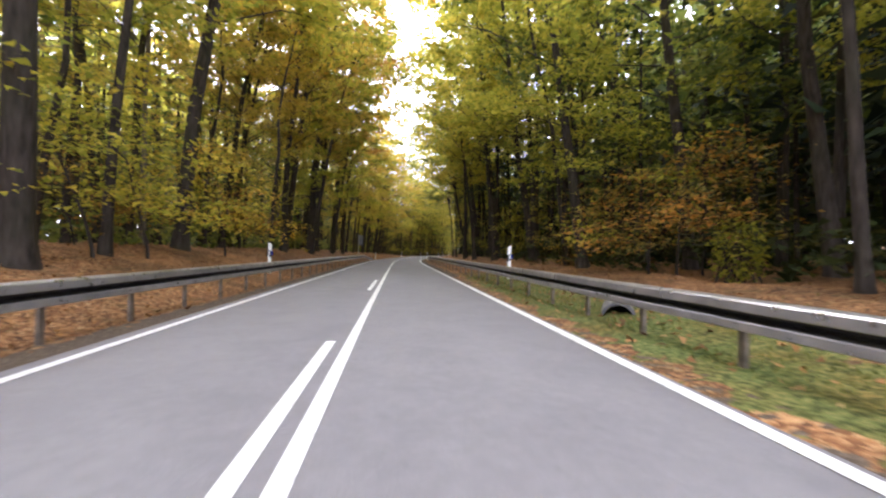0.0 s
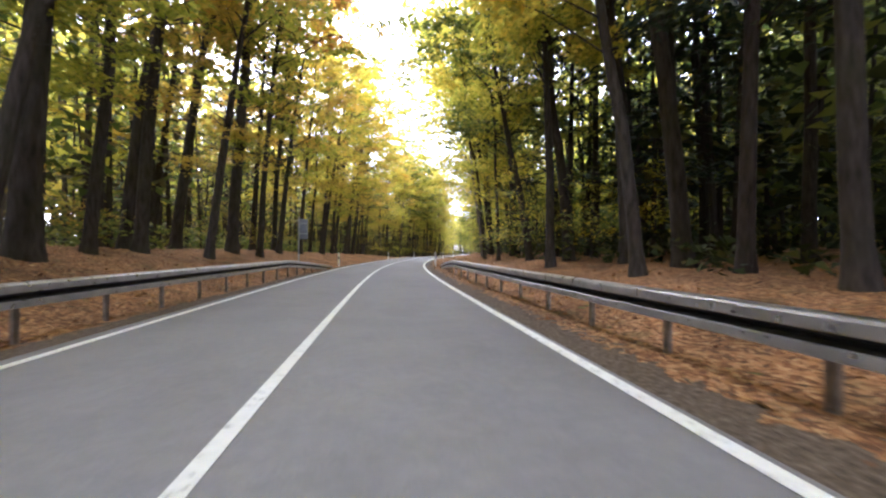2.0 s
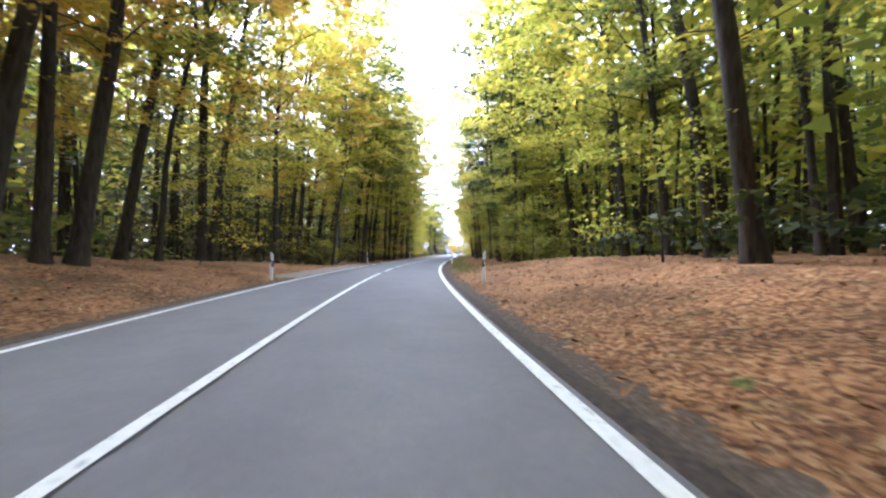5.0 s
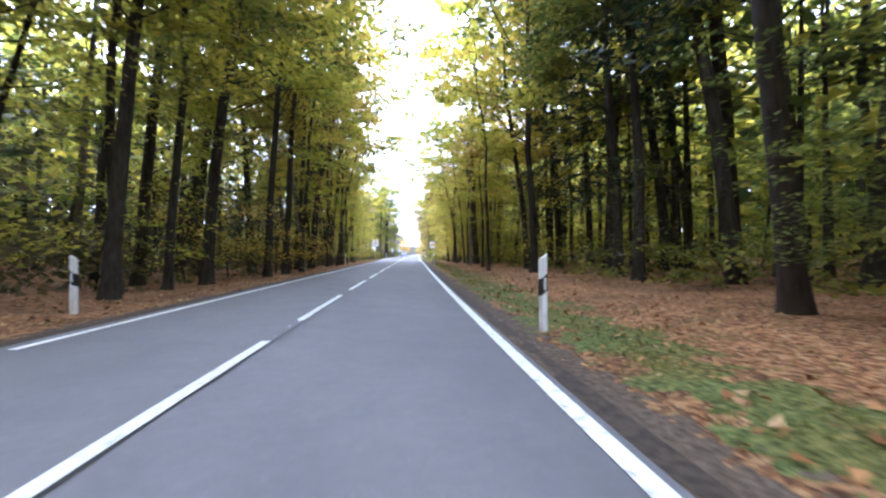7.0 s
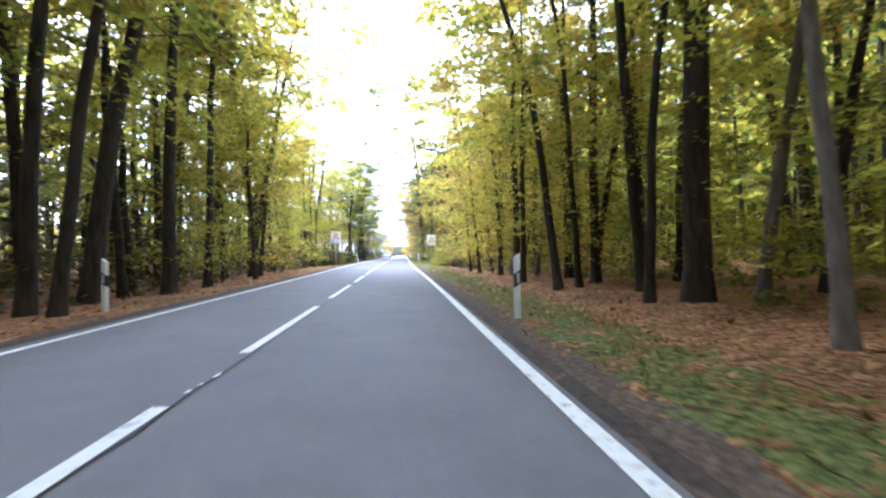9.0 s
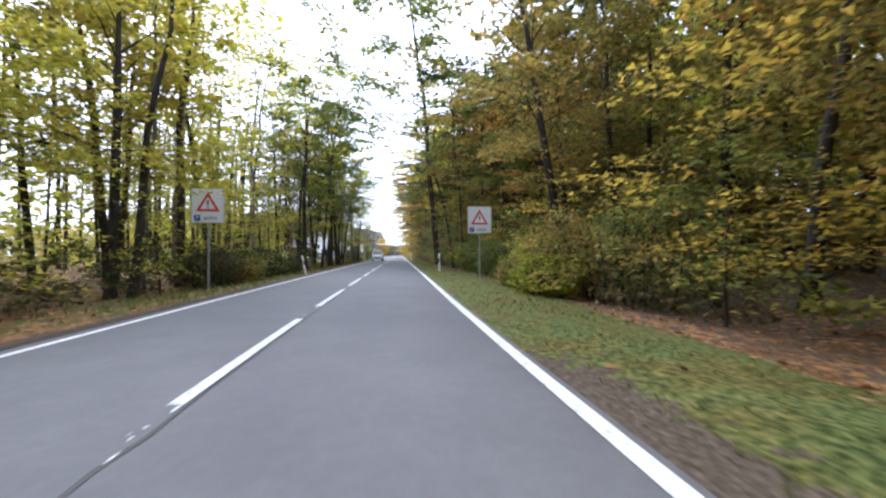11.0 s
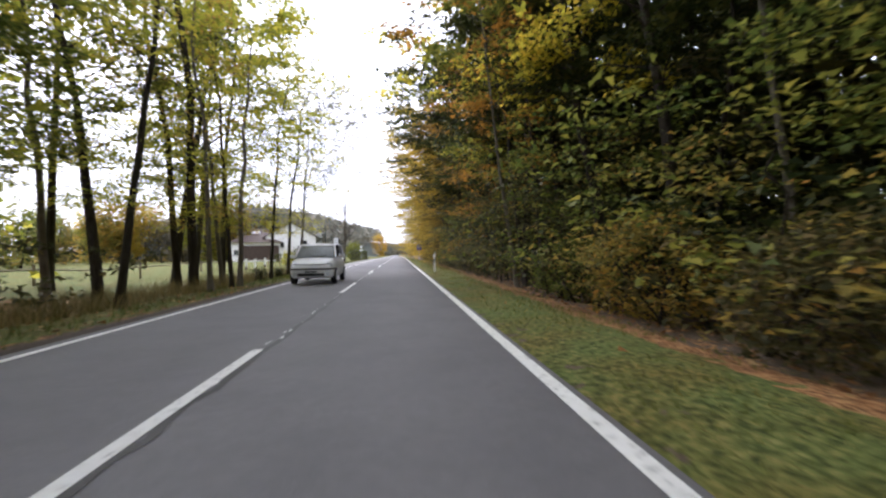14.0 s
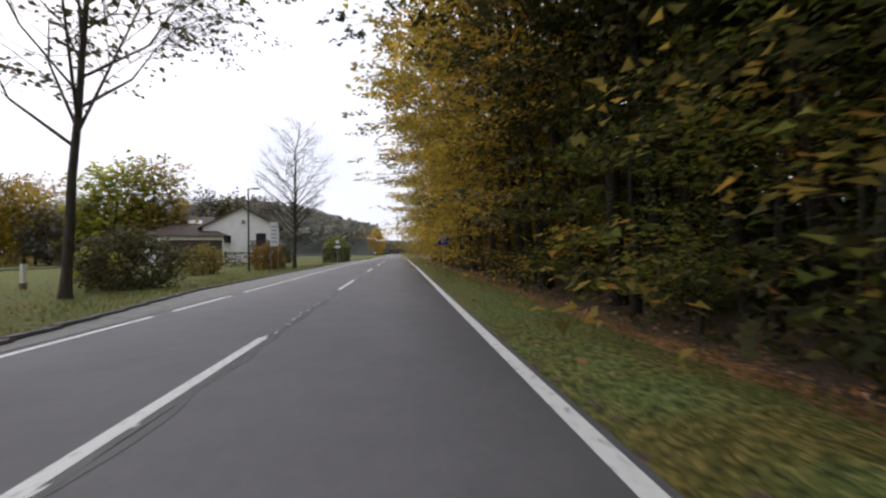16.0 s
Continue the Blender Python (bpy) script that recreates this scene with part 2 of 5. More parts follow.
SIGN_WHITE = plain("sign_white", (0.74, 0.75, 0.77), 0.4, vary=0.05)
SIGN_RED = plain("sign_red", (0.55, 0.03, 0.03), 0.4)
SIGN_BLUE = plain("sign_blue", (0.015, 0.06, 0.34), 0.4)
SIGN_GREY = plain("sign_back", (0.18, 0.20, 0.24), 0.45, 0.4)
ZINC = plain("zinc_pole", (0.36, 0.37, 0.38), 0.4, 0.7)
PLASTER = plain("white_plaster", (0.78, 0.77, 0.74), 0.9, vary=0.06, scale=1.2)
ROOF_TILE = plain("brown_roof_tiles", (0.085, 0.06, 0.05), 0.75, vary=0.3, scale=3)
TIMBER = plain("dark_timber", (0.06, 0.04, 0.03), 0.75, vary=0.3)
PANE = plain("window_pane", (0.03, 0.035, 0.04), 0.08)
STONE = plain("kerb_stone", (0.16, 0.155, 0.15), 0.85, vary=0.3)
PAVING = plain("pavement_grey", (0.26, 0.255, 0.24), 0.9, vary=0.2, scale=4)
CAR_WHITE = plain("white_car_paint", (0.84, 0.85, 0.86), 0.25, vary=0.02)
TYRE = plain("tyre_rubber", (0.02, 0.02, 0.02), 0.85)
RIM = plain("alloy_rim", (0.45, 0.46, 0.48), 0.3, 0.8)
# Grey base is lifted to stand in for sky reflected in the glass.
CAR_GLASS = plain("car_glass", (0.22, 0.24, 0.25), 0.05)
LAMP_GLASS = plain("headlight_glass", (0.6, 0.62, 0.65), 0.1)
WOOD_POST = plain("weathered_wood", (0.20, 0.16, 0.12), 0.85, vary=0.3)
PLATE_BAR = plain("dark_bar", (0.03, 0.03, 0.035), 0.6)
PRINT_GREY = plain("grey_print", (0.30, 0.31, 0.33), 0.6)

# ------------------------------------------------------------------ mesh helpers


def mesh_of(name, v, f, mats, smooth=False, which=None):
    me = bpy.data.meshes.new(name)
    me.from_pydata(np.asarray(v, float).tolist() if not isinstance(v, list) else v, [], f if isinstance(f, list) else f.tolist())
    for m in mats if isinstance(mats, (list, tuple)) else [mats]:
        me.materials.append(m)
    if which is not None:
        me.polygons.foreach_set("material_index", which)
    if smooth:
        me.polygons.foreach_set("use_smooth", [True] * len(me.polygons))
    me.update()
    return me


def thing(name, label, category, m, group=""):
    """An Empty at a thing's base."""
    o = new(name)
    o.matrix_world = m
    return tagged(o, label, category, group)


def part(name, data, parent, label="", m=None):
    """A mesh (or bmesh with its material as a pair) under a thing or part."""
    if isinstance(data, tuple):
        bm, mat = data
        me = bpy.data.meshes.new(name)
        bm.to_mesh(me)
        bm.free()
        me.materials.append(mat)
        data = me
    o = new(name, data)
    o.parent = parent
    if m is not None:
        o.matrix_local = m
    return tagged(o, label)


def block(sx, sy, sz, bevel=0.0, at_=(0, 0, 0)):
    """A bevelled block resting on at_."""
    bm = bmesh.new()
    bmesh.ops.create_cube(bm, size=1, matrix=Matrix.Translation((at_[0], at_[1], at_[2] + sz / 2)) @ Matrix.Diagonal((sx, sy, sz, 1)))
    if bevel:
        bmesh.ops.bevel(bm, geom=list(bm.edges), offset=bevel, segments=2, affect="EDGES")
    return bm


def rod(r0, r1, z0, z1, sides=10, at_=(0, 0)):
    bm = bmesh.new()
    bmesh.ops.create_cone(bm, cap_ends=True, segments=sides, radius1=r0, radius2=r1, depth=z1 - z0,
                          matrix=Matrix.Translation((at_[0], at_[1], (z0 + z1) / 2)))
    return bm


def plate(points, thick, bevel=0.0):
    """A flat plate in the x-z plane with that outline, facing -y, its back at y = 0."""
    bm = bmesh.new()
    f = bm.faces.new([bm.verts.new((x, 0, z)) for x, z in points])
    r = bmesh.ops.extrude_face_region(bm, geom=[f])
    bmesh.ops.translate(bm, verts=[e for e in r["geom"] if isinstance(e, bmesh.types.BMVert)], vec=(0, -thick, 0))
    bmesh.ops.recalc_face_normals(bm, faces=bm.faces)
    return bm


def rounded(w, h, r, n=4):
    pts = []
    for cx, cz, a0 in ((w / 2 - r, h / 2 - r, 0), (-w / 2 + r, h / 2 - r, 90), (-w / 2 + r, -h / 2 + r, 180), (w / 2 - r, -h / 2 + r, 270)):
        pts += [(cx + r * math.cos(radians(a0 + 90 * i / n)), cz + r * math.sin(radians(a0 + 90 * i / n))) for i in range(n + 1)]
    return pts


def tube(path, radii, sides):
    """Rings round a path: vertices and quads."""
    path = np.asarray(path, float)
    t = np.gradient(path, axis=0)
    t /= np.linalg.norm(t, axis=1)[:, None] + 1e-9
    ref = np.where(np.abs(t[:, 2:3]) < 0.8, np.array([[0, 0, 1.0]]), np.array([[1.0, 0, 0]]))
    a = np.cross(t, ref)
    a /= np.linalg.norm(a, axis=1)[:, None] + 1e-9
    b = np.cross(t, a)
    ang = np.arange(sides) * 2 * np.pi / sides
    v = path[:, None] + np.asarray(radii)[:, None, None] * (a[:, None] * np.cos(ang)[None, :, None] + b[:, None] * np.sin(ang)[None, :, None])
    i, j = np.meshgrid(np.arange(len(path) - 1), np.arange(sides), indexing="ij")
    f = np.stack([i * sides + j, i * sides + (j + 1) % sides, (i + 1) * sides + (j + 1) % sides, (i + 1) * sides + j], -1).reshape(-1, 4)
    return v.reshape(-1, 3), f


class Heap:
    """Collects vertices and quads."""

    def __init__(self):
        self.v, self.f, self.n = [], [], 0

    def add(self, v, f):
        self.v.append(v)
        self.f.append(np.asarray(f) + self.n)
        self.n += len(v)

    def mesh(self, name, mats, smooth=False):
        return mesh_of(name, np.concatenate(self.v), np.concatenate(self.f), mats, smooth)


def leaves(rng, p, length, flat=0.35, aspect=0.6, along=None, small=False):
    """Leaf blades at the places p: folded quads, or single triangles where they are small or far."""
    n = len(p)
    L = length * rng.uniform(0.65, 1.35, (n, 1))
    nor = np.c_[rng.normal(0, flat, (n, 2)), np.ones(n)]
    nor /= np.linalg.norm(nor, axis=1)[:, None]
    ang = rng.uniform(0, 2 * np.pi, n)
    a = np.c_[np.cos(ang), np.sin(ang), np.zeros(n)]
    if along is not None:
        a = along + 0.55 * a
    a -= nor * (a * nor).sum(1)[:, None]
    a /= np.linalg.norm(a, axis=1)[:, None] + 1e-9
    b = np.cross(nor, a)
    if small:
        skew = rng.uniform(-0.3, 0.3, n)[:, None]
        v = np.stack([p + a * L * 0.55 - nor * L * 0.08, p + b * L * aspect * 0.55 - a * L * (0.35 + skew), p - b * L * aspect * 0.55 - a * L * (0.35 - skew)], 1)
        return v.reshape(-1, 3), np.arange(3 * n).reshape(-1, 3)
    v = np.stack([p - a * L * 0.5, p + b * L * aspect * 0.5 + nor * L * 0.1 - a * L * 0.06,
                  p + a * L * 0.5 - nor * L * 0.06, p - b * L * aspect * 0.5 + nor * L * 0.1 - a * L * 0.06], 1)
    return v.reshape(-1, 3), np.arange(4 * n).reshape(-1, 4)


# ------------------------------------------------------------------ ground, road and markings


def bank(s, d):
    """Height of the ground over the road's level."""
    s, d = np.broadcast_arrays(np.asarray(s, float), np.asarray(d, float))
    left = np.interp(s, [0, 60, 90, 105, 140, 175, 235, 250], [1.15, 1.15, 0.7, 0.05, -0.35, -0.45, -0.5, -0.25])
    right = np.interp(s, [0, 25, 60, 70, 95, 105, 150, 165, 205, 215], [0.45, 0.5, 0.7, 0.9, 0.7, 0.2, 0.1, -0.4, -0.3, -0.75])
    a = np.abs(d)
    l = np.where(a < 4.0, np.interp(a, [2.9, 4.0], [-0.02, -0.08]), np.where(a < 8.5, -0.08 + (left + 0.08) * (a - 4.0) / 4.5, left + np.clip(a - 8.5, 0, 32) * np.where(s > 235, 0.0, 0.028)))
    r = np.where(a < 4.2, np.interp(a, [3.1, 4.2], [-0.02, 0.03]), np.where(a < 8.5, 0.03 + (right - 0.03) * (a - 4.2) / 4.3, right + np.clip(a - 8.5, 0, 40) * np.interp(s, [150, 178], [0.038, 0.16])))
    return np.where(d < 0, l, r)


def build_ground():
    ss = np.r_[np.arange(-70, 330, 1.0), np.arange(330, 700, 8.0), np.arange(700, 2900, 100.0)]
    side = np.r_[3.0, 3.3, 3.7, 4.1, 4.5, 5.0, 5.5, 6.1, 6.8, 7.6, 8.5, 9.6, 11, 13, 15.5, 19, 24, 31, 40, 60, 100, 200, 500, 1500]
    dd = np.r_[-side[::-1], 0.0, side]
    S, D = np.meshgrid(ss, dd, indexing="ij")
    Z = bank(S, D)
    rough = np.array([[noise.noise((0.45 * s, 0.45 * d, 3.0)) for d in dd] for s in ss])
    Z = Z + rough * np.clip((np.abs(D) - 4.2) * 0.05, 0, 0.14)
    Z = np.where(np.abs(D) < 2.9, -0.06, Z)
    near = np.clip(D, -60, 60)                 # past sixty metres the sheet runs on along one straight direction
    x, y, z = at(S.ravel(), near.ravel(), Z.ravel())
    mean = float(np.interp(130, _s, _h))
    x, y = x + (D - near).ravel() * math.cos(mean), y + (D - near).ravel() * math.sin(mean)
    n, m = len(ss), len(dd)
    i, j = np.meshgrid(np.arange(n - 1), np.arange(m - 1), indexing="ij")
    f = np.stack([i * m + j, i * m + j + 1, (i + 1) * m + j + 1, (i + 1) * m + j], -1).reshape(-1, 4)
    me = mesh_of("ground", np.c_[x, y, z], f, GROUND, True)
    a = np.abs(D)
    right_turf = np.interp(S, [-70, 14, 26, 90, 98, 150, 160], [0.75, 0.75, 0.1, 0.1, 0.5, 0.45, 0.85]) * np.interp(a, [3.4, 3.8, 4.7, 5.7], [0.3, 1, 1, 0])
    right_turf = np.where(S > 160, np.interp(a - np.interp(S, [160, 170, 190, 200], [0, 0.9, 0.9, 0]), [2.2, 3.5, 4.4, 5.3], [0.5, 1, 0.8, 0.05]), right_turf)
    left_turf = np.where(S > 226, np.interp(S, [226, 238], [0.3, 1.2]), np.interp(S, [-70, 165, 180], [0.05, 0.1, 0.55]) * np.interp(a, [3.4, 4.0, 5.5, 8], [0.4, 1, 1, 0.5]))
    turf = np.where(D > 0, right_turf, left_turf)
    soil = np.interp(a, [3.0, 3.3, 3.6, 4.0], [0.9, 0.7, 0.25, 0]) * np.where((S < 20) & (D > 0), 0.35, 1.0) * np.where(((S > 226) & (D < 0)) | ((S > 168) & (D > 0)), 0.25, 1.0)
    # Extra soil tone puts the shade under the verge trees into the ground.
    soil = soil + np.where(D > 0, np.interp(S, [158, 175], [0, 0.46]) * np.interp(a, [5.2, 6.2], [0, 1]), 0)
    for name, w in (("turf", turf), ("soil", soil)):
        me.attributes.new(name, "FLOAT", "POINT").data.foreach_set("value", w.ravel().astype(np.float32))
    return tagged(new("ground", me), "forest floor of brown beech leaves with grassy verges", "ground", kind="structure")


def ribbon(d0, d1, s0, s1, z, step=1.0, wob=0.0, rng=None):
    n = max(2, int((s1 - s0) / step) + 1)
    ss = np.linspace(s0, s1, n)
    w = rng.normal(0, wob, n) if wob else 0
    a, b = np.stack(at(ss, d0 + w, z), 1), np.stack(at(ss, d1 + w, z), 1)
    v = np.stack([a, b], 1).reshape(-1, 3)
    i = np.arange(n - 1)
    return v, np.stack([2 * i, 2 * i + 1, 2 * i + 3, 2 * i + 2], 1)


def build_road():
    dd = np.array([-3.0, -2.95, -1.5, 0, 1.6, 3.04, 3.09])
    zz = np.array([-0.07, -0.005, 0.012, 0.02, 0.012, -0.005, -0.07])
    ss = np.r_[np.arange(-70, 360, 1.0), np.arange(360, 1200, 10.0)]
    S, D = np.meshgrid(ss, dd, indexing="ij")
    x, y, z = at(S.ravel(), D.ravel(), np.tile(zz, len(ss)))
    n, m = len(ss), len(dd)
    i, j = np.meshgrid(np.arange(n - 1), np.arange(m - 1), indexing="ij")
    f = np.stack([i * m + j, i * m + j + 1, (i + 1) * m + j + 1, (i + 1) * m + j], -1).reshape(-1, 4)
    me = mesh_of("road", np.c_[x, y, z], f, ASPHALT, True)
    me.attributes.new("pale_stretch", "FLOAT", "POINT").data.foreach_set("value", np.interp(S.ravel(), [40, 100], [1, 0]).astype(np.float32))
    tagged(new("road", me), "worn grey asphalt country road", "road", kind="structure")
    rng = np.random.default_rng(5)

    def strip(name, label, mat, *args, **kw):
        v, f = ribbon(*args, **kw)
        return tagged(new(name, mesh_of(name, v, f, mat)), label, "road marking", kind="structure")

    strip("edge_line", "worn white edge line", PAINT, 2.83, 2.97, -70, 900, 0.006)
    for a, b in ((-70, 100.5), (101.6, 104.6), (105.7, 108.6), (109.8, 250.5), (251.2, 254), (255, 900)):
        strip("edge_line", "worn white edge line", PAINT, -2.75, -2.63, a, b, 0.006)
    strip("centre_line", "solid white centre line", PAINT, -0.06, 0.06, -70, 93.0, 0.027)
    for a in (-20.0, -9.8, 1.0, 12.0):
        strip("lane_dash", "white lane dash beside the solid line", PAINT, -0.30, -0.18, a, a + 4.2, 0.026)
    starts = [94.8 + 5.61 * k for k in range(19)] + [200.7 + 10.85 * k for k in range(60)]
    for a in starts:
        strip("lane_dash", "worn white centre dash", PAINT, -0.06, 0.06, a, a + 4.0, 0.027)
    strip("tar_joint", "dark sealed joint along the road's middle", TAR, 0.065, 0.10, 58, 200, 0.0245, step=0.4, wob=0.012, rng=rng)
    strip("tar_joint", "wide crumbling joint along the road's middle", TAR, 0.055, 0.125, 200, 420, 0.0245, step=0.3, wob=0.022, rng=rng)
    v, f = [], []
    for q in rng.uniform(94, 300, 520):          # chips of old paint left along the joint
        w, l, o = rng.uniform(0.006, 0.02), rng.uniform(0.03, 0.2), rng.normal(0.02, 0.03)
        f.append([len(v) + k for k in range(5)])
        v += [tuple(float(c) for c in at(q + l * a, o + w * b, 0.0262)) for a, b in ((0, -0.6), (0.7, -1), (1, 0.2), (0.6, 1), (0.1, 0.7))]
    tagged(new("paint_chips", mesh_of("paint_chips", v, f, PAINT)), "chips of old white paint along the joint", "road marking", kind="stuff")
    for s0, s1, d0, d1 in ((240, 252, 0.1, 0.17),):
        strip("tar_patch", "dark repaired asphalt patch", TAR, d0, d1, s0, s1, 0.0225, step=0.5, wob=0.03, rng=rng)
    strip("track_apron", "pale gravel apron of a forest track", TRACK, -4.5, -3.02, 90, 107.5, -0.008, step=0.5, wob=0.06, rng=rng)
    strip("shoulder", "dark bare soil shoulder beside the asphalt", SHOULDER, 3.05, 3.38, 62, 166, -0.012, step=0.35, wob=0.08, rng=rng)
    strip("shoulder", "dark bare soil shoulder beside the asphalt", SHOULDER, -3.22, -2.97, 108, 240, -0.012, step=0.6, wob=0.03, rng=rng)


ground = build_ground()
build_road()

# ------------------------------------------------------------------ trees


def grow(seed, H, r, base, R, limbs, blades, size, shape="beech"):
    """Trunk, limbs and foliage of one tree that leans towards +x. Returns three Heaps."""
    rng = np.random.default_rng(seed)
    stem, wood, crown = Heap(), Heap(), Heap()
    zz = np.r_[0, 0.25, 0.8, np.linspace(2.0, H, 9)]
    bend = rng.normal(0, 0.23, (len(zz), 2)).cumsum(0) * (zz[:, None] / H) * (0.4 if shape == "fir" else 1.0)
    lean = 0.012 if shape == "fir" else 0.05
    trunk = np.c_[bend[:, 0] + zz * lean + 0.0012 * zz ** 2 * (shape != "fir"), bend[:, 1], zz - 0.25 * (zz == 0)]
    rad = r * np.clip(1 - 0.86 * zz / H, 0.06, 1) * np.where(zz < 0.1, 1.55, np.where(zz < 0.5, 1.22, 1))
    stem.add(*tube(trunk, rad, 8))
    spots, dirs = [], []
    az = rng.uniform(0, 6.28)
    for i in range(limbs):
        u = (i + rng.uniform(0, 0.8)) / limbs
        z0 = base + (H * 0.94 - base) * u ** (1.0 if shape == "fir" else 1.3)
        az += 2.4 + rng.normal(0, 0.4)
        o = np.array([np.interp(z0, zz, trunk[:, k]) for k in range(3)])
        r0 = np.interp(z0, zz, rad) * (0.25 if shape == "fir" else 0.5 if shape == "spread" else 0.4 * min(1.0, max(0.28, (z0 - 2.0) / 11.0)) if H > 8 else 0.33)
        if shape == "fir":
            L = R * (1 - u) ** 0.8 * rng.uniform(0.75, 1.1) + 0.3
            rise = [0, 0.05, -0.02, -0.22]
        elif shape == "spread":
            L = R * (0.6 + 0.5 * math.sin(3.1 * min(1, u + 0.15))) * rng.uniform(0.8, 1.15)
            rise = [0, 0.34, 0.74, 1.08]
        else:
            L = R * (0.55 + 0.6 * math.sin(math.pi * min(1, 0.25 + 0.75 * u))) * rng.uniform(0.7, 1.15) * (1 + (0.5 if z0 > 6 and shape == "beech" else 0.05) * math.cos(az))
            steep = min(1.0, max(0.25, (z0 - 3.0) / 9.0))
            rise = [0, 0.34 * steep, 0.58 * steep, 0.66 * steep] if shape != "edge" else [0, 0.16, 0.16, 0.0]
        out = np.array([math.cos(az), math.sin(az), 0])
        q = np.array([o + out * L * t + np.array([0, 0, L * h]) + (rng.normal(0, 0.05, 3) * L if t else 0) for t, h in zip((0, 0.33, 0.68, 1), rise)])
        wood.add(*tube(q, np.array([1, 0.66, 0.36, 0.1]) * r0, 4 if shape == "spread" or (shape == "beech" and H > 22) else 3))
        for k in range(13 if shape == "spread" else 3):
            t = rng.uniform(0.2 if shape == "spread" else 0.35, 0.97)
            p0 = np.array([np.interp(t, (0, 0.33, 0.68, 1), q[:, c]) for c in range(3)])
            aa = az + rng.choice([-1, 1]) * rng.uniform(0.4, 1.1)
            tw = L * (rng.uniform(0.2, 0.5) if shape == "spread" else rng.uniform(0.22, 0.45))
            v = np.array([math.cos(aa), math.sin(aa), rng.uniform(0.2, 0.9) if shape == "spread" else rng.uniform(-0.15, 0.3)])
            mid = p0 + v * tw * 0.5 + rng.normal(0, 0.04, 3)
            if shape == "spread" or k < (2 if H > 22 else 1):
                wood.add(*(tube([p0, mid, p0 + v * tw], np.array([0.3, 0.2, 0.05]) * r0, 3) if shape == "spread" else tube([p0, p0 + v * tw], np.array([0.3, 0.06]) * r0, 3)))
            spots += [p0 + v * tw * f for f in (0.3, 0.65, 1.0)]
            dirs += [v] * 3
            if shape == "spread":
                for e in range(5):
                    vv = v + rng.normal(0, 0.5, 3)
                    s0 = p0 + v * tw * rng.uniform(0.4, 1)
                    wood.add(*tube([s0, s0 + vv * tw * 0.35, s0 + vv * tw * 0.6], np.array([0.14, 0.09, 0.03]) * r0, 3))
                    spots.append(s0 + vv * tw * 0.6)
                    dirs.append(vv)
        spots += [q[2], q[3], (q[1] + q[2]) / 2]
        dirs += [out] * 3
    spots, dirs = np.array(spots), np.array(dirs)
    fine = shape in ("beech", "edge") and H > 8
    per = 18 if fine else 9
    clusters = max(1, blades // per)
    pick = rng.integers(0, len(spots), clusters)
    if fine:
        w = (0.36 + 0.065 * np.clip(spots[:, 2], 0, 30)) ** -1.15
        pick = rng.choice(len(spots), clusters, p=w / w.sum())
    c, u = spots[pick] + rng.normal(0, 1, (clusters, 3)) * np.array([0.3, 0.3, 0.18]), dirs[pick] + rng.normal(0, 0.35, (clusters, 3))
    u[:, 2] *= 0.4
    u /= np.linalg.norm(u, axis=1)[:, None] + 1e-9
    side = np.cross(u, [0, 0, 1.0])
    wide = (0.85 + 0.035 * np.clip(c[:, 2], 0, 25))[:, None, None] if fine else 1.0
    t = rng.uniform(-0.4, 0.9, (clusters, per, 1)) * wide
    w = rng.normal(0, 0.27, (clusters, per, 1)) * wide
    p = (c[:, None] + u[:, None] * t + side[:, None] * w + np.array([0, 0, 1.0]) * (rng.normal(0, 0.05, (clusters, per, 1)) - 0.12 * t ** 2)).reshape(-1, 3)
    a = np.repeat(u, per, axis=0)
    if shape == "round":
        n = blades
        q = rng.normal(0, 1, (n, 3))
        q /= np.linalg.norm(q, axis=1)[:, None]
        lump = np.array([1 + 0.75 * noise.noise(Vector(e * 2.1) + Vector((seed, 0, 0))) for e in q])
        q = q * (lump * rng.uniform(0.35, 1.0, n) ** 0.5)[:, None]
        p = np.c_[q[:, 0] * R, q[:, 1] * R, base + (H - base) * (0.5 + 0.5 * q[:, 2])]
        a = q
    if fine:
        size = size * (0.34 + 0.05 * np.clip(p[:, 2:3], 0, 30))
    if shape == "fir":
        crown.add(*leaves(rng, p - [0, 0, 0.12], size, 0.5, 0.35, a - [0, 0, 0.5], small=True))
    else:
        crown.add(*leaves(rng, p, size, 0.45, 0.68, a, small=shape != "spread"))
    return stem, wood, crown


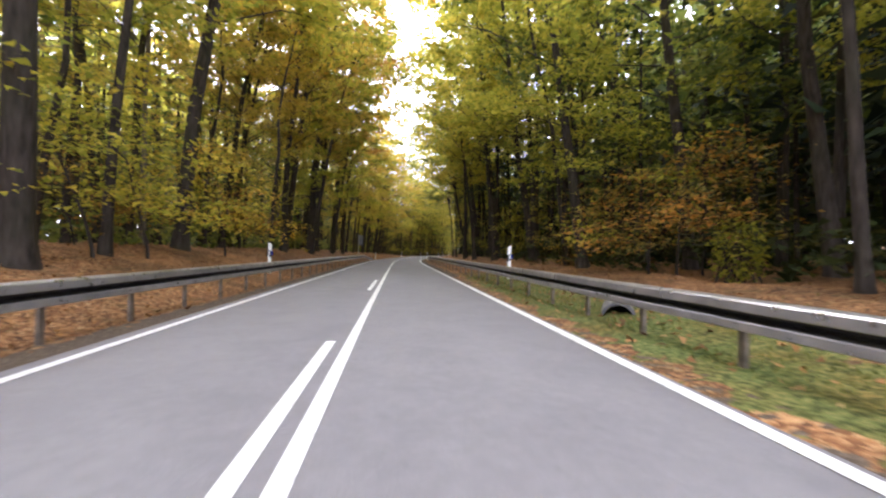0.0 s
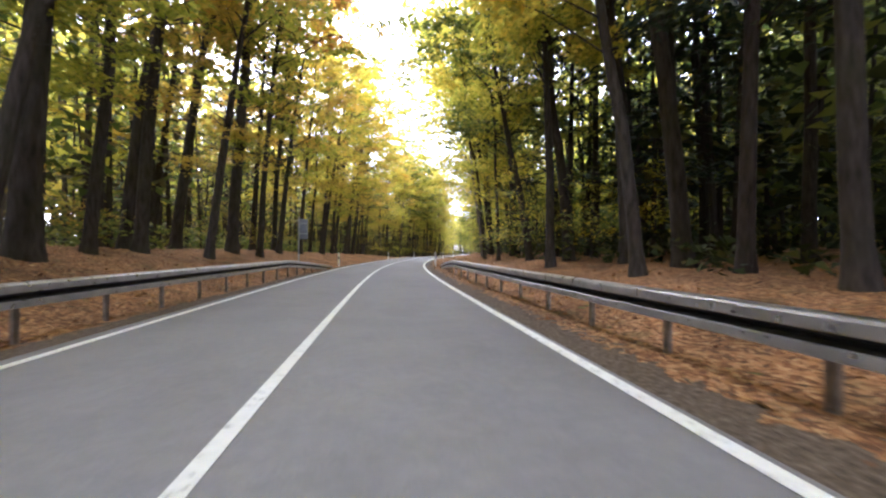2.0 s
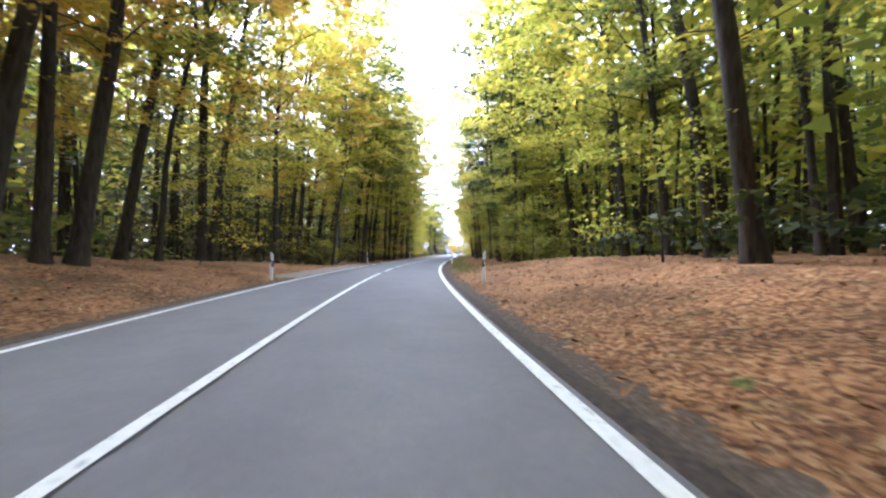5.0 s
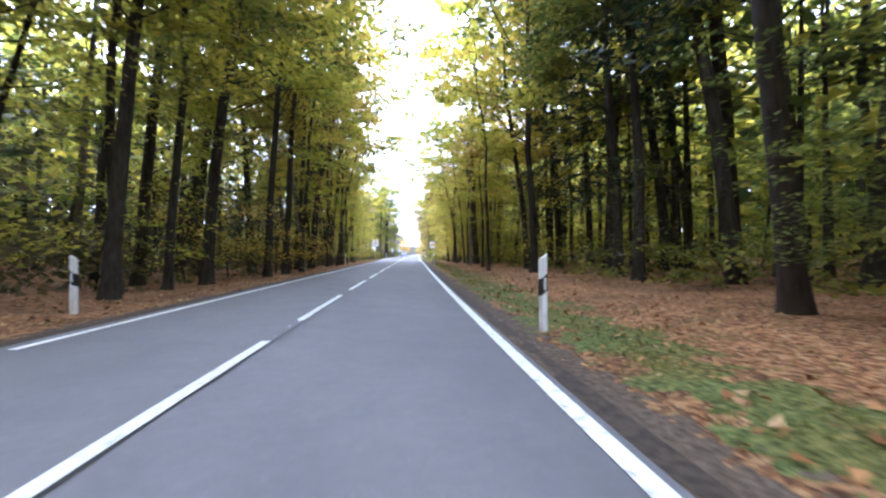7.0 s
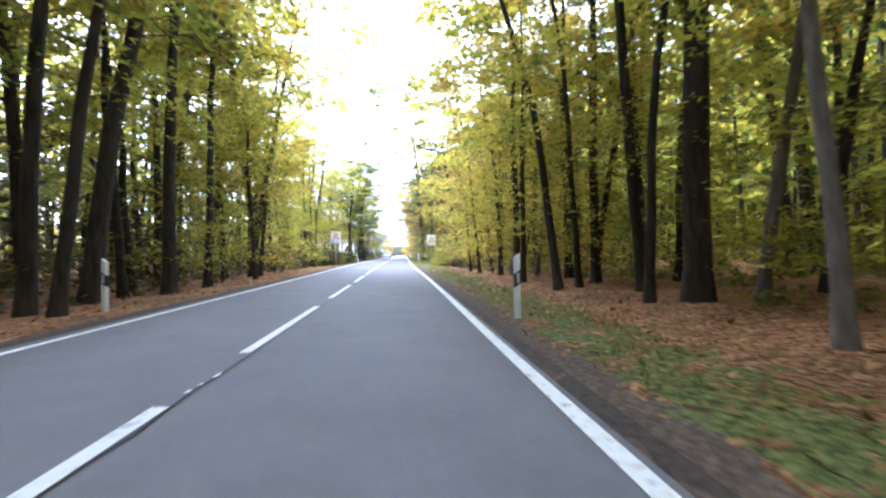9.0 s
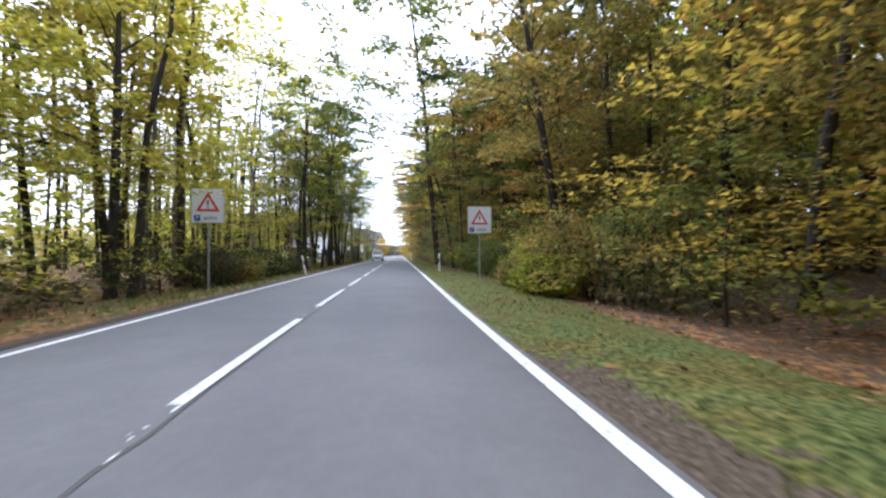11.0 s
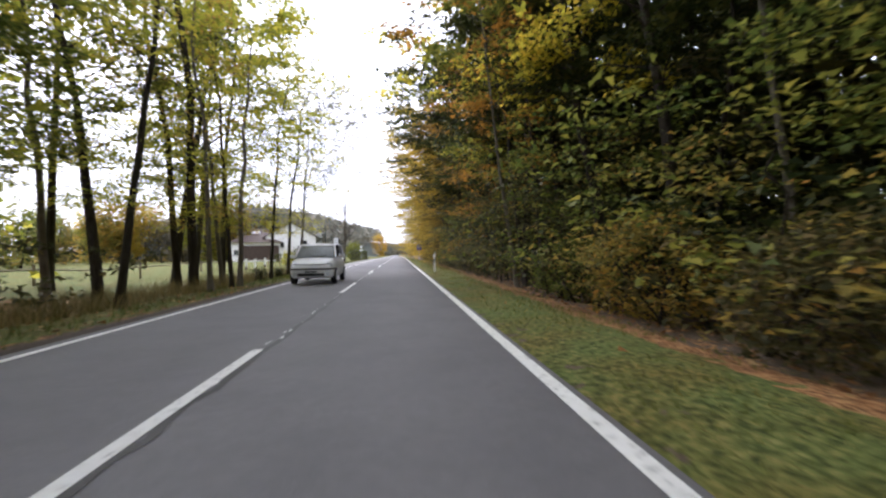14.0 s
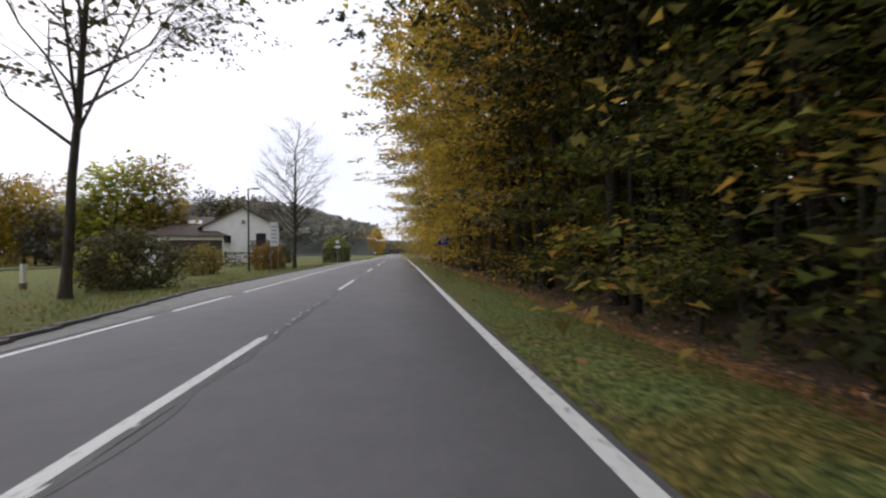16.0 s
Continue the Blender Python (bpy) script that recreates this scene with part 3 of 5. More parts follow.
SHAPES = {   # seed, height, radius, crown base, crown radius, limbs, blades, blade size, shape, bark
    "beech": [(11, 24, 0.25, 5.6, 4.5, 30, 5200, 0.33, "beech", BARK), (12, 23, 0.25, 6.4, 4.3, 28, 5000, 0.34, "beech", BARK), (13, 25, 0.25, 5.0, 4.7, 32, 5200, 0.33, "beech", BARK)],
    "slim": [(21, 19, 0.13, 5.2, 2.8, 20, 2900, 0.28, "beech", BARK), (22, 17, 0.13, 4.0, 2.7, 20, 2900, 0.27, "beech", BARK), (23, 20, 0.13, 6.0, 2.8, 20, 2800, 0.28, "beech", BARK_PALE)],
    "tall": [(14, 25, 0.25, 7.5, 4.4, 26, 4600, 0.33, "beech", BARK), (15, 24, 0.25, 9.0, 4.2, 24, 4400, 0.33, "beech", BARK)],
    "fir": [(31, 23, 0.22, 3.5, 2.9, 44, 4200, 0.34, "fir", BARK_FIR), (32, 22, 0.22, 6.0, 2.7, 40, 3800, 0.34, "fir", BARK_FIR)],
    "edge": [(41, 15, 0.2, 0.9, 3.8, 36, 9000, 0.25, "edge", BARK), (42, 13, 0.2, 0.7, 3.6, 34, 8600, 0.25, "edge", BARK), (43, 17, 0.2, 1.4, 3.9, 38, 9400, 0.26, "edge", BARK)],
    "round": [(81, 11, 0.2, 0.2, 4.1, 16, 3000, 0.6, "round", BARK), (82, 13, 0.2, 0.3, 4.4, 16, 3200, 0.62, "round", BARK)],
    "thin": [(51, 15, 0.14, 2.8, 2.9, 24, 2500, 0.24, "beech", BARK_PALE), (52, 17, 0.14, 3.4, 2.9, 24, 2400, 0.24, "beech", BARK)],
    "sapling": [(61, 4.2, 0.03, 0.8, 1.9, 10, 1150, 0.13, "edge", BARK), (62, 3.4, 0.03, 0.6, 1.7, 9, 1050, 0.13, "edge", BARK)],
    "bare": [(71, 16.5, 0.16, 4.6, 5.8, 22, 6500, 0.23, "spread", BARK_MID)],
    "leafless": [(72, 12, 0.17, 2.8, 2.3, 34, 30, 0.08, "spread", BARK_MID)],
}
WOODS, CROWNS, TREES = {}, {}, []
TREE_WORDS = {
    "beech": "tall autumn beech with {} leaves at the forest edge", "slim": "slender young beech with {} leaves in the forest",
    "tall": "tall bare-trunked beech with a high crown of {} leaves", "fir": "dark spruce with drooping {} sprays among the beeches", "edge": "bushy edge tree hung with {} leaves down to the verge",
    "round": "broad garden tree with dense {} leaves beyond the meadow",
    "thin": "thin pale-barked tree with sparse {} leaves", "sapling": "young beech sapling with layered {} sprays",
    "bare": "spreading roadside tree with only few {} leaves", "leafless": "bare grey roadside tree without {} leaves",
}
COLOUR_WORDS = {"yellow_green": "yellow-green", "green": "green", "gold": "golden yellow", "olive": "brownish gold", "orange": "orange", "dark": "dark green", "needle": "dark green needle", "brown_green": "brownish green", "haze": "hazy grey-green"}


def tree(kind, colour, s, d, radius=None, turn=None, rng=random, sink=0.06):
    forms = SHAPES[kind]
    i = rng.randrange(len(forms))
    if (kind, i) not in WOODS:
        stem, wood, crown = grow(*forms[i][:9])
        WOODS[kind, i] = (stem.mesh(kind + "_trunk", forms[i][9], True), wood.mesh(kind + "_limbs", forms[i][9], True), crown)
    stem, wood, crown = WOODS[kind, i]
    if (kind, i, colour) not in CROWNS:
        CROWNS[kind, i, colour] = crown.mesh(kind + "_crown", LEAF[colour])
    base = forms[i][2]
    k = min(1.5, max(0.62, radius / base)) if radius else rng.uniform(0.8, 1.15)
    if kind in ("beech", "fir", "slim", "thin", "tall"):
        k = k ** 0.75
    if turn is None:
        turn = rng.uniform(-50, 50) if s < 98 else rng.uniform(-75, 75) if s < 132 else rng.uniform(-150, 150)
    if d > 0:
        turn += 180
    name = "sapling" if kind == "sapling" else "tree"
    o = thing(name, TREE_WORDS[kind].format(COLOUR_WORDS[colour]), name, stand(s, d, float(bank(s, d)) - sink, turn, k, rng.uniform(0.92, 1.08)) @ pose(0, 0, 0, rng.gauss(0, 2.2), rng.gauss(1.0, 2.0)),
              "forest trees" if name == "tree" else "saplings under the trees")
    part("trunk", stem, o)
    tagged(part("branchwork", wood, o), kind="stuff")
    part("crown", CROWNS[kind, i, colour], o)
    TREES.append((s, d))
    return o


# Trees that stand out: station, offset, trunk radius.
LEFT_A = [(9.2, -7.0, 0.31), (12.8, -7.7, 0.16), (17.5, -8.0, 0.31), (25.6, -7.0, 0.12), (32.3, -8.0, 0.25), (35.6, -8.8, 0.29), (40.0, -7.7, 0.42),
          (45.6, -8.3, 0.24), (48.3, -10.4, 0.42), (51.8, -10.3, 0.29), (53.6, -15.5, 0.42), (53.6, -8.2, 0.35), (70.1, -8.4, 0.16), (72.8, -8.1, 0.2),
          (83.0, -8.3, 0.27), (85.4, -8.0, 0.26)]
LEFT_B = [(106.6, -6.0, 0.12), (109.0, -6.5, 0.17), (115.1, -8.4, 0.23), (115.6, -5.6, 0.19), (120.9, -5.8, 0.22), (131.0, -12.1, 0.21), (133.8, -9.0, 0.25),
          (135.3, -5.6, 0.12), (139.3, -6.4, 0.27), (141.7, -5.6, 0.13), (146.9, -6.5, 0.27), (149.2, -5.7, 0.2), (151.7, -5.6, 0.16), (156.8, -5.5, 0.1),
          (117.2, -6.5, 0.14), (118.2, -5.7, 0.14), (127.4, -9.4, 0.21), (126.2, -5.4, 0.2), (128.9, -5.3, 0.19), (131.7, -5.2, 0.15), (140.0, -12.6, 0.28),
          (132.2, -5.1, 0.1), (144.6, -6.2, 0.18), (144.1, -5.2, 0.14), (149.4, -7.2, 0.14), (160.1, -6.3, 0.13)]
LEFT_C = [(185.6, -8.7, 0.25), (189.5, -11.0, 0.22), (195.8, -11.1, 0.15), (197.4, -6.0, 0.13), (200.2, -10.2, 0.33), (204.2, -9.3, 0.15), (212.5, -5.2, 0.17),
          (211.0, -7.4, 0.16), (211.7, -10.3, 0.13), (213.8, -6.0, 0.08), (217.2, -6.1, 0.08), (222.8, -6.0, 0.11), (230.6, -6.4, 0.1), (230.0, -8.0, 0.16),
          (205.2, -12.6, 0.2), (199.2, -5.8, 0.17),
          (202.7, -5.2, 0.14), (206.7, -5.3, 0.13), (209.8, -5.5, 0.2), (214.5, -5.2, 0.07), (215.0, -5.0, 0.07), (226.3, -5.1, 0.09), (229.2, -7.0, 0.22),
          (228.2, -5.1, 0.07), (228.5, -4.9, 0.1), (233.0, -5.0, 0.07), (237.8, -5.4, 0.1)]
RIGHT_A = [(6.8, 9.1, 0.13), (9.9, 12.1, 0.23), (18.2, 8.9, 0.26), (22.0, 9.7, 0.17), (25.9, 12.8, 0.26), (33.9, 11.9, 0.31), (34.7, 8.6, 0.21),
           (41.3, 10.4, 0.35), (44.4, 10.3, 0.37), (51.0, 10.5, 0.18), (54.3, 10.5, 0.28), (63.7, 11.4, 0.2), (66.4, 11.3, 0.23), (68.6, 9.2, 0.24),
           (71.8, 9.1, 0.2), (76.3, 10.2, 0.27), (81.8, 9.8, 0.26), (87.8, 13.0, 0.28)]
RIGHT_B = [(110.9, 7.9, 0.21), (122.8, 10.8, 0.24), (123.6, 13.8, 0.25), (126.2, 12.1, 0.25), (126.3, 8.2, 0.22), (131.0, 13.3, 0.22), (131.1, 9.2, 0.19),
           (136.7, 12.5, 0.22), (142.7, 7.6, 0.27), (141.2, 12.6, 0.12), (144.9, 7.8, 0.17), (146.5, 6.2, 0.13), (148.5, 8.3, 0.18), (149.9, 6.2, 0.1),
           (119.9, 14.2, 0.36), (117.9, 14.3, 0.24), (124.7, 15.8, 0.21), (116.2, 11.2, 0.25), (118.6, 9.6, 0.2), (121.2, 10.2, 0.2), (128.6, 10.4, 0.2),
           (134.5, 11.8, 0.19), (114.0, 13.0, 0.28), (143.5, 16.1, 0.26)]
RIGHT_C = [(180.6, 8.2, 0.19), (194.7, 6.4, 0.08), (198.8, 6.2, 0.12), (202.2, 9.9, 0.13), (205.5, 9.4, 0.2), (207.9, 5.7, 0.42), (229.9, 7.6, 0.12), (233.8, 10.2, 0.16), (227.2, 6.4, 0.09), (236.2, 7.6, 0.08), (237.2, 8.6, 0.11)]
dice = random.Random(7)


def leaf_colour(s, d):
    """What the forest wears along the road."""
    u = dice.random()
    if d < 0:
        if s < 65:
            return "gold" if u < 0.5 else "yellow_green" if u < 0.86 else "green" if u < 0.93 else "orange"
        if s < 110:
            return "gold" if u < 0.38 else "yellow_green" if u < 0.85 else "green"
        if s < 165:
            return "yellow_green" if u < 0.55 else "green" if u < 0.7 else "gold"
        return "green" if 198 < s < 212 and u < 0.5 else "yellow_green" if u < 0.88 else "olive"
    if s < 25:
        return "yellow_green" if u < 0.4 else "green" if u < 0.75 else "olive"
    if s < 65:
        return "yellow_green" if u < 0.95 else "green"
    # Dark leaves mixed in put this stretch's shade into colour.
    if 96 < s < 126:
        return "green" if u < 0.5 else "yellow_green" if u < 0.75 else "dark"
    if s < 110:
        return "yellow_green" if u < 0.72 else "green"
    if s < 165:
        return "yellow_green" if u < 0.56 else "green" if u < 0.62 else "gold"
    # Shade among these trees is put into the choice of leaf colour.
    if 203 < s < 216:
        return "green" if u < 0.4 else "dark" if u < 0.8 else "olive"
    if s < 212:
        return "olive" if u < 0.4 else "yellow_green" if u < 0.7 else "orange" if u < 0.82 else "green"
    return "olive" if u < 0.35 else "green" if u < 0.65 else "dark" if u < 0.9 else "orange"


for row in (LEFT_A, LEFT_B, LEFT_C, RIGHT_A, RIGHT_B, RIGHT_C):
    for s, d, r in row:
        if row is LEFT_C:
            kind = "beech" if 198 < s < 214 and d > -8 and r > 0.15 else "slim" if 198 < s < 212 and d > -8 else "thin"
            r = max(r, 0.13) if kind == "slim" else r
        elif r < 0.19:
            kind = "slim"
        else:
            kind = "fir" if (d > 0 and (28 < s < 60 or 110 < s < 137) and dice.random() < (0.12 if s < 60 else 0.3)) else "tall" if (d > 0 and (28 < s < 62 or 112 < s < 136)) or (d < 0 and 112 < s < 152) or (d < 0 and s < 60 and dice.random() < 0.65) else "beech"
        tree(kind, "needle" if kind == "fir" else "green" if row is LEFT_C and kind == "beech" else "dark" if row is RIGHT_C and s > 200 and d > 8 else leaf_colour(s, d), s, d, r, turn=dice.uniform(-25, 25) if row is RIGHT_C else None, rng=dice)


def free(s, d, gap):
    return all((s - a) ** 2 + (d - b) ** 2 > gap * gap for a, b in TREES)


# The forest's front rows between them.
for side, first, last in ((-1, -14, 226), (1, -14, 212)):
    s = first
    while s < last:
        s += dice.uniform(2.4, 4.3)
        near = 8.4 if s < 100 else 6.8 if side < 0 else 9.0
        d = side * dice.uniform(near, near + 6.5)
        if not free(s, d, 1.7):
            continue
        if side > 0 and 134 < s < 168:
            continue
        thin_out = side < 0 and s > 172
        if thin_out and dice.random() < 0.5:
            continue
        u = dice.random()
        if thin_out:
            kind = "thin"
        elif side > 0 and (26 < s < 62 or 108 < s < 138):
            kind = "fir" if u < (0.06 if s < 66 else 0.4) else "slim" if u < 0.65 and s > 70 else "tall" if s < 66 else "beech"
        else:
            kind = "slim" if u < 0.55 or (side > 0 and s > 136) else "fir" if u < 0.6 else "tall" if side < 0 and s < 70 and u < 0.88 else "beech"
        tree(kind, "needle" if kind == "fir" else leaf_colour(s, d), s, d, rng=dice)

# The wall of foliage at the right verge, and bushes under it.
for s in np.arange(213, 330, 4.3):
    s = float(s) + dice.uniform(-1, 1)
    u = dice.random()
    c = "olive" if u < 0.5 else "gold" if u < 0.75 else "green" if u < 0.9 else "orange"
    if s < 226:
        c = "green" if u < 0.5 else "yellow_green" if u < 0.75 else "olive"
    # Darker leaves here put the wood edge's shade into colour.
    if 230 < s < 257:
        c = "dark" if u < 0.3 else "green" if u < 0.7 else "brown_green"
    elif s >= 257:
        c = "gold" if u < 0.6 else "olive"
    if 215 < s < 251:
        tree("tall", "yellow_green" if u < 0.25 else "green" if u < 0.6 else "dark", s, dice.uniform(8.4, 11.0), 0.2, rng=dice)
        tree("slim", "dark" if u < 0.6 else "brown_green", s + 2, dice.uniform(9.0, 13.0), 0.11, rng=dice)
        continue
    tree("edge", c, s, dice.uniform(9.0, 10.2) if s < 253 else dice.uniform(8.0, 8.9), rng=dice, radius=0.19 if s < 253 else 0.25, turn=None if s < 253 else dice.uniform(-40, 40))
for s in np.arange(168, 212, 4.6):
    tree("edge" if s < 198 else "tall", (("green", "olive", "olive", "orange") if s < 196 else ("green", "brown_green", "dark", "green"))[dice.randrange(4)], float(s) + dice.uniform(-1, 1), dice.uniform(10.0, 12.5), rng=dice, radius=0.17)
for s in np.arange(228, 256, 5.5):
    tree("beech", "dark", float(s) + dice.uniform(-1, 1), dice.uniform(11.0, 12.5), 0.24, rng=dice)
for s in (148.5, 153.5, 158, 162.5, 167):
    tree("edge", "gold" if dice.random() < 0.5 else "yellow_green", s + dice.uniform(-1, 1), dice.uniform(9.0, 10.0), 0.19, rng=dice)
for s in (152, 158.5, 165, 171):
    tree("edge", "yellow_green", s + dice.uniform(-1, 1), -dice.uniform(8.6, 9.6), 0.18, rng=dice)
for s in (130.0, 134.5, 139, 143.2, 147, 160, 164.5):
    tree("slim", "yellow_green", s, dice.uniform(6.4, 7.3), 0.1, rng=dice)
for s in np.arange(38, 82, 5.6):
    tree("beech", "gold" if dice.random() < 0.6 else "yellow_green", float(s) + dice.uniform(-1, 1), -dice.uniform(7.2, 8.2), 0.19, turn=dice.uniform(-30, 30), rng=dice)
    if s < 52:
        tree("tall", "yellow_green" if dice.random() < 0.6 else "green", float(s) + dice.uniform(1, 3), dice.uniform(7.4, 8.4), 0.19, turn=dice.uniform(-30, 30), rng=dice)
for s, d, c in ((11.8, -7.3, "yellow_green"), (14.0, -7.2, "yellow_green"), (19.6, -7.1, "gold"), (27.0, -9.2, "gold"), (28.6, -10.4, "orange"), (12.2, 9.2, "orange"), (15.0, 10.0, "yellow_green"), (57.0, 9.6, "green"), (48.6, 8.4, "green"), (52.0, 8.6, "yellow_green"), (66.0, 9.8, "green")):
    tree("sapling", c, s, d, 0.043, rng=dice)
for s in (142.5, 149, 155.5, 162):
    tree("slim", "gold" if s < 156 else "yellow_green", s, dice.uniform(8.4, 9.4), 0.12, turn=dice.uniform(90, 270), rng=dice)
for s in (140.5, 147.5, 154.5, 161, 168):
    tree("beech", "yellow_green", s, -dice.uniform(8.2, 9.2), 0.18, turn=dice.uniform(90, 270), rng=dice)
for s in np.arange(84, 128, 5.2):
    tree("beech", "gold" if dice.random() < 0.4 else "yellow_green", float(s) + dice.uniform(-1, 1), -dice.uniform(7.9, 9.2), 0.2, turn=dice.uniform(-80, 80), rng=dice)
for s in np.arange(250, 302, 4.8):
    tree("beech", "dark" if s < 260 else "gold" if dice.random() < 0.5 else "olive", float(s) + dice.uniform(-1, 1), dice.uniform(8.2, 9.2) + (0.9 if s < 262 else 0), 0.24, turn=dice.uniform(-30, 30), rng=dice)
for s, d, c in ((33.0, -11.5, "gold"), (27.5, -10.5, "gold"), (21.0, -12.0, "yellow_green")):
    tree("tall", c, s, d, 0.2, rng=dice)
for s, d in ((139.0, 12.0), (143.5, 11.4), (147.5, 10.6), (151.5, 11.6), (156.0, 11.0), (160.5, 10.2), (132.0, 15.5), (136.0, 14.0)):
    tree("edge", "green" if dice.random() < 0.3 else "yellow_green", s, d, 0.17, rng=dice)
tree("edge", "gold", 155.5, 7.4, 0.15, rng=dice)
for s, d in ((128.0, 17.0), (133.5, 18.5)):
    tree("edge", "yellow_green", s, d, 0.16, rng=dice)
for s, d in ((127.6, -6.8), (131.2, -6.6), (135.8, -7.0), (122.5, -7.4)):
    tree("sapling", "gold", s, d, 0.036, rng=dice)
for s, d, c in ((176.5, -9.4, "yellow_green"), (180.0, -8.2, "yellow_green"), (183.5, -10.5, "gold"), (187.0, -12.5, "yellow_green"), (191.5, -9.6, "yellow_green"), (185.5, -15.0, "green")):
    tree("beech", c, s, d, 0.17, turn=dice.uniform(60, 300), rng=dice)
for s in np.arange(250, 266, 4.2):
    tree("edge", ("dark", "brown_green", "green")[dice.randrange(3)], float(s) + dice.uniform(-1, 1), dice.uniform(8.0, 9.2), 0.124, rng=dice)
for s, d in ((56.5, 7.8), (61.0, 7.6), (65.5, 8.0)):
    tree("slim", "yellow_green", s, d, 0.13, turn=0, rng=dice)
for s, d, c in ((196.5, 9.6, "olive"), (200.5, 9.2, "orange")):
    tree("edge", c, s, d, 0.17, rng=dice)
tree("beech", "green", 237.0, -10.6, 0.18, turn=20, rng=dice)
tree("beech", "green", 216.5, -8.6, 0.17, turn=0, rng=dice)
tree("slim", "gold", 152.0, 6.6, 0.15, rng=dice)
tree("slim", "gold", 156.5, 7.0, 0.13, rng=dice)
for s, d, c in ((105.5, 8.6, "yellow_green"), (107.5, 9.6, "yellow_green"), (109.5, 8.9, "green")):
    tree("edge", c, s, d, 0.124, rng=dice)
# Young trees with low sprays of leaves.
for side, spots in ((-1, ((14, 9), (16.5, 10), (21, 9.5), (27, 10), (33, 11), (43, 10), (58, 9.5), (68, 11), (79, 10), (92, 8), (103, 7.5), (112, 7), (118, 8), (126, 7), (137, 8), (152, 7), (155, 6.6), (166, 7), (174, 7.5), (181, 7), (188, 7.6), (192, 7))),
                    (1, ((12, 10), (13.5, 9), (16, 11), (23, 11), (31, 10), (47, 12), (60, 11), (74, 11), (84, 9), (99, 8.6), (101, 9.6), (104, 8.4), (106, 10), (117, 9), (129, 9), (139, 9), (150, 8.5), (153, 7), (158, 7)))):
    for s, d in spots:
        c = leaf_colour(s, side * d)
        if side > 0 and s < 17:
            c = "olive" if s < 14 else "green"
        tree("sapling", c, s + dice.uniform(-0.6, 0.6), side * d, rng=dice, radius=dice.uniform(0.026, 0.042))
# Shrubs below the edge trees.
for s in np.arange(172, 252, 2.6):
    if 201 < s < 212:
        continue
    tree("sapling", ("olive" if s < 222 else "brown_green", "green", "dark", "dark" if s > 192 else "yellow_green")[dice.randrange(4)], float(s), dice.uniform(6.6, 8.0) + (1.4 if 176 < s < 185 else 0), rng=dice, radius=0.03 if s < 214 else dice.uniform(0.032, 0.045))
for s, d, c in ((222.5, 8.6, "green"), (226.0, 9.4, "olive"), (231.5, 8.2, "brown_green"), (236.5, 8.8, "olive"), (240.0, 8.0, "orange"), (243.5, 9.0, "green"), (247.0, 8.4, "olive")):
    tree("sapling", c, s, d, 0.045, rng=dice)


def build_deep_woods(name, label, side, s0, s1, d0, d1, seed, colours, thin=1.0, low=0.5, leafy=1.0):
    """The woods behind the front rows: trunks and foliage past counting."""
    rng = np.random.default_rng(seed)
    n = int((s1 - s0) * (d1 - d0) / 9.5 * thin)
    s, d = rng.uniform(s0, s1, n), d0 + (d1 - d0) * rng.uniform(0, 1, n) ** 1.2
    z = bank(s, side * d)
    base = np.stack(at(s, side * d, z - 0.2), 1)
    wood = Heap()
    high = rng.uniform(13, 20, n)
    for i in range(n):
        tip = base[i] + [rng.normal(0, 0.6), rng.normal(0, 0.6), high[i]]
        r = rng.uniform(0.07, 0.2)
        wood.add(*tube([base[i], base[i] * 0.5 + tip * 0.5 + [rng.normal(0, 0.2), rng.normal(0, 0.2), 0], tip], [r, r * 0.7, r * 0.2], 5))
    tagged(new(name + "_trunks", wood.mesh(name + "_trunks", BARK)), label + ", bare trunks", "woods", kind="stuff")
    lots = [[] for _ in colours]
    for i in range(n):
        k = rng.integers(0, len(colours))
        m = int(rng.uniform(95, 150) * leafy)
        first = 0.05 if rng.random() < low * (d[i] - d0) / (d1 - d0) * 1.6 else 0.22
        h = (first + (1 - first) * rng.uniform(0, 1, m) ** 1.15) * high[i]
        spread = 0.8 + 1.9 * np.sin(np.pi * np.clip(h / high[i], 0.15, 1))
        layer = np.round(h / 0.9) * 0.9 + rng.normal(0, 0.14, m)
        a = rng.uniform(0, 6.28, m)
        lots[k].append(base[i] + np.c_[np.cos(a) * spread * rng.uniform(0.2, 1.3, m), np.sin(a) * spread * rng.uniform(0.2, 1.3, m), layer])
    for colour, lot in zip(colours, lots):
        v, f = leaves(rng, np.concatenate(lot), 0.62, 0.6, 0.7, small=True)
        tagged(new(name + "_foliage", mesh_of(name + "_foliage", v, f, LEAF[colour])), label + ", " + COLOUR_WORDS[colour] + " leaves", "woods", kind="stuff")


build_deep_woods("left_woods", "deep autumn woods", -1, -25, 182, 12.5, 46, 3, ("yellow_green", "green", "brown_green"), low=0.12)
build_deep_woods("left_thin_woods", "thin autumn woods", -1, 178, 228, 11, 34, 4, ("yellow_green", "olive"), 0.62, leafy=0.4)
# Dark tones colour in the woods' inner shade beside true spruce green.
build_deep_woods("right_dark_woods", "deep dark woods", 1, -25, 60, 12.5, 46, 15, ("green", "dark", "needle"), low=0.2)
build_deep_woods("right_woods", "deep autumn woods", 1, 60, 188, 14, 46, 5, ("yellow_green", "yellow_green", "green"))
build_deep_woods("right_far_woods", "deep autumn woods", 1, 186, 430, 12, 30, 6, ("brown_green", "dark", "dark"), 0.6)



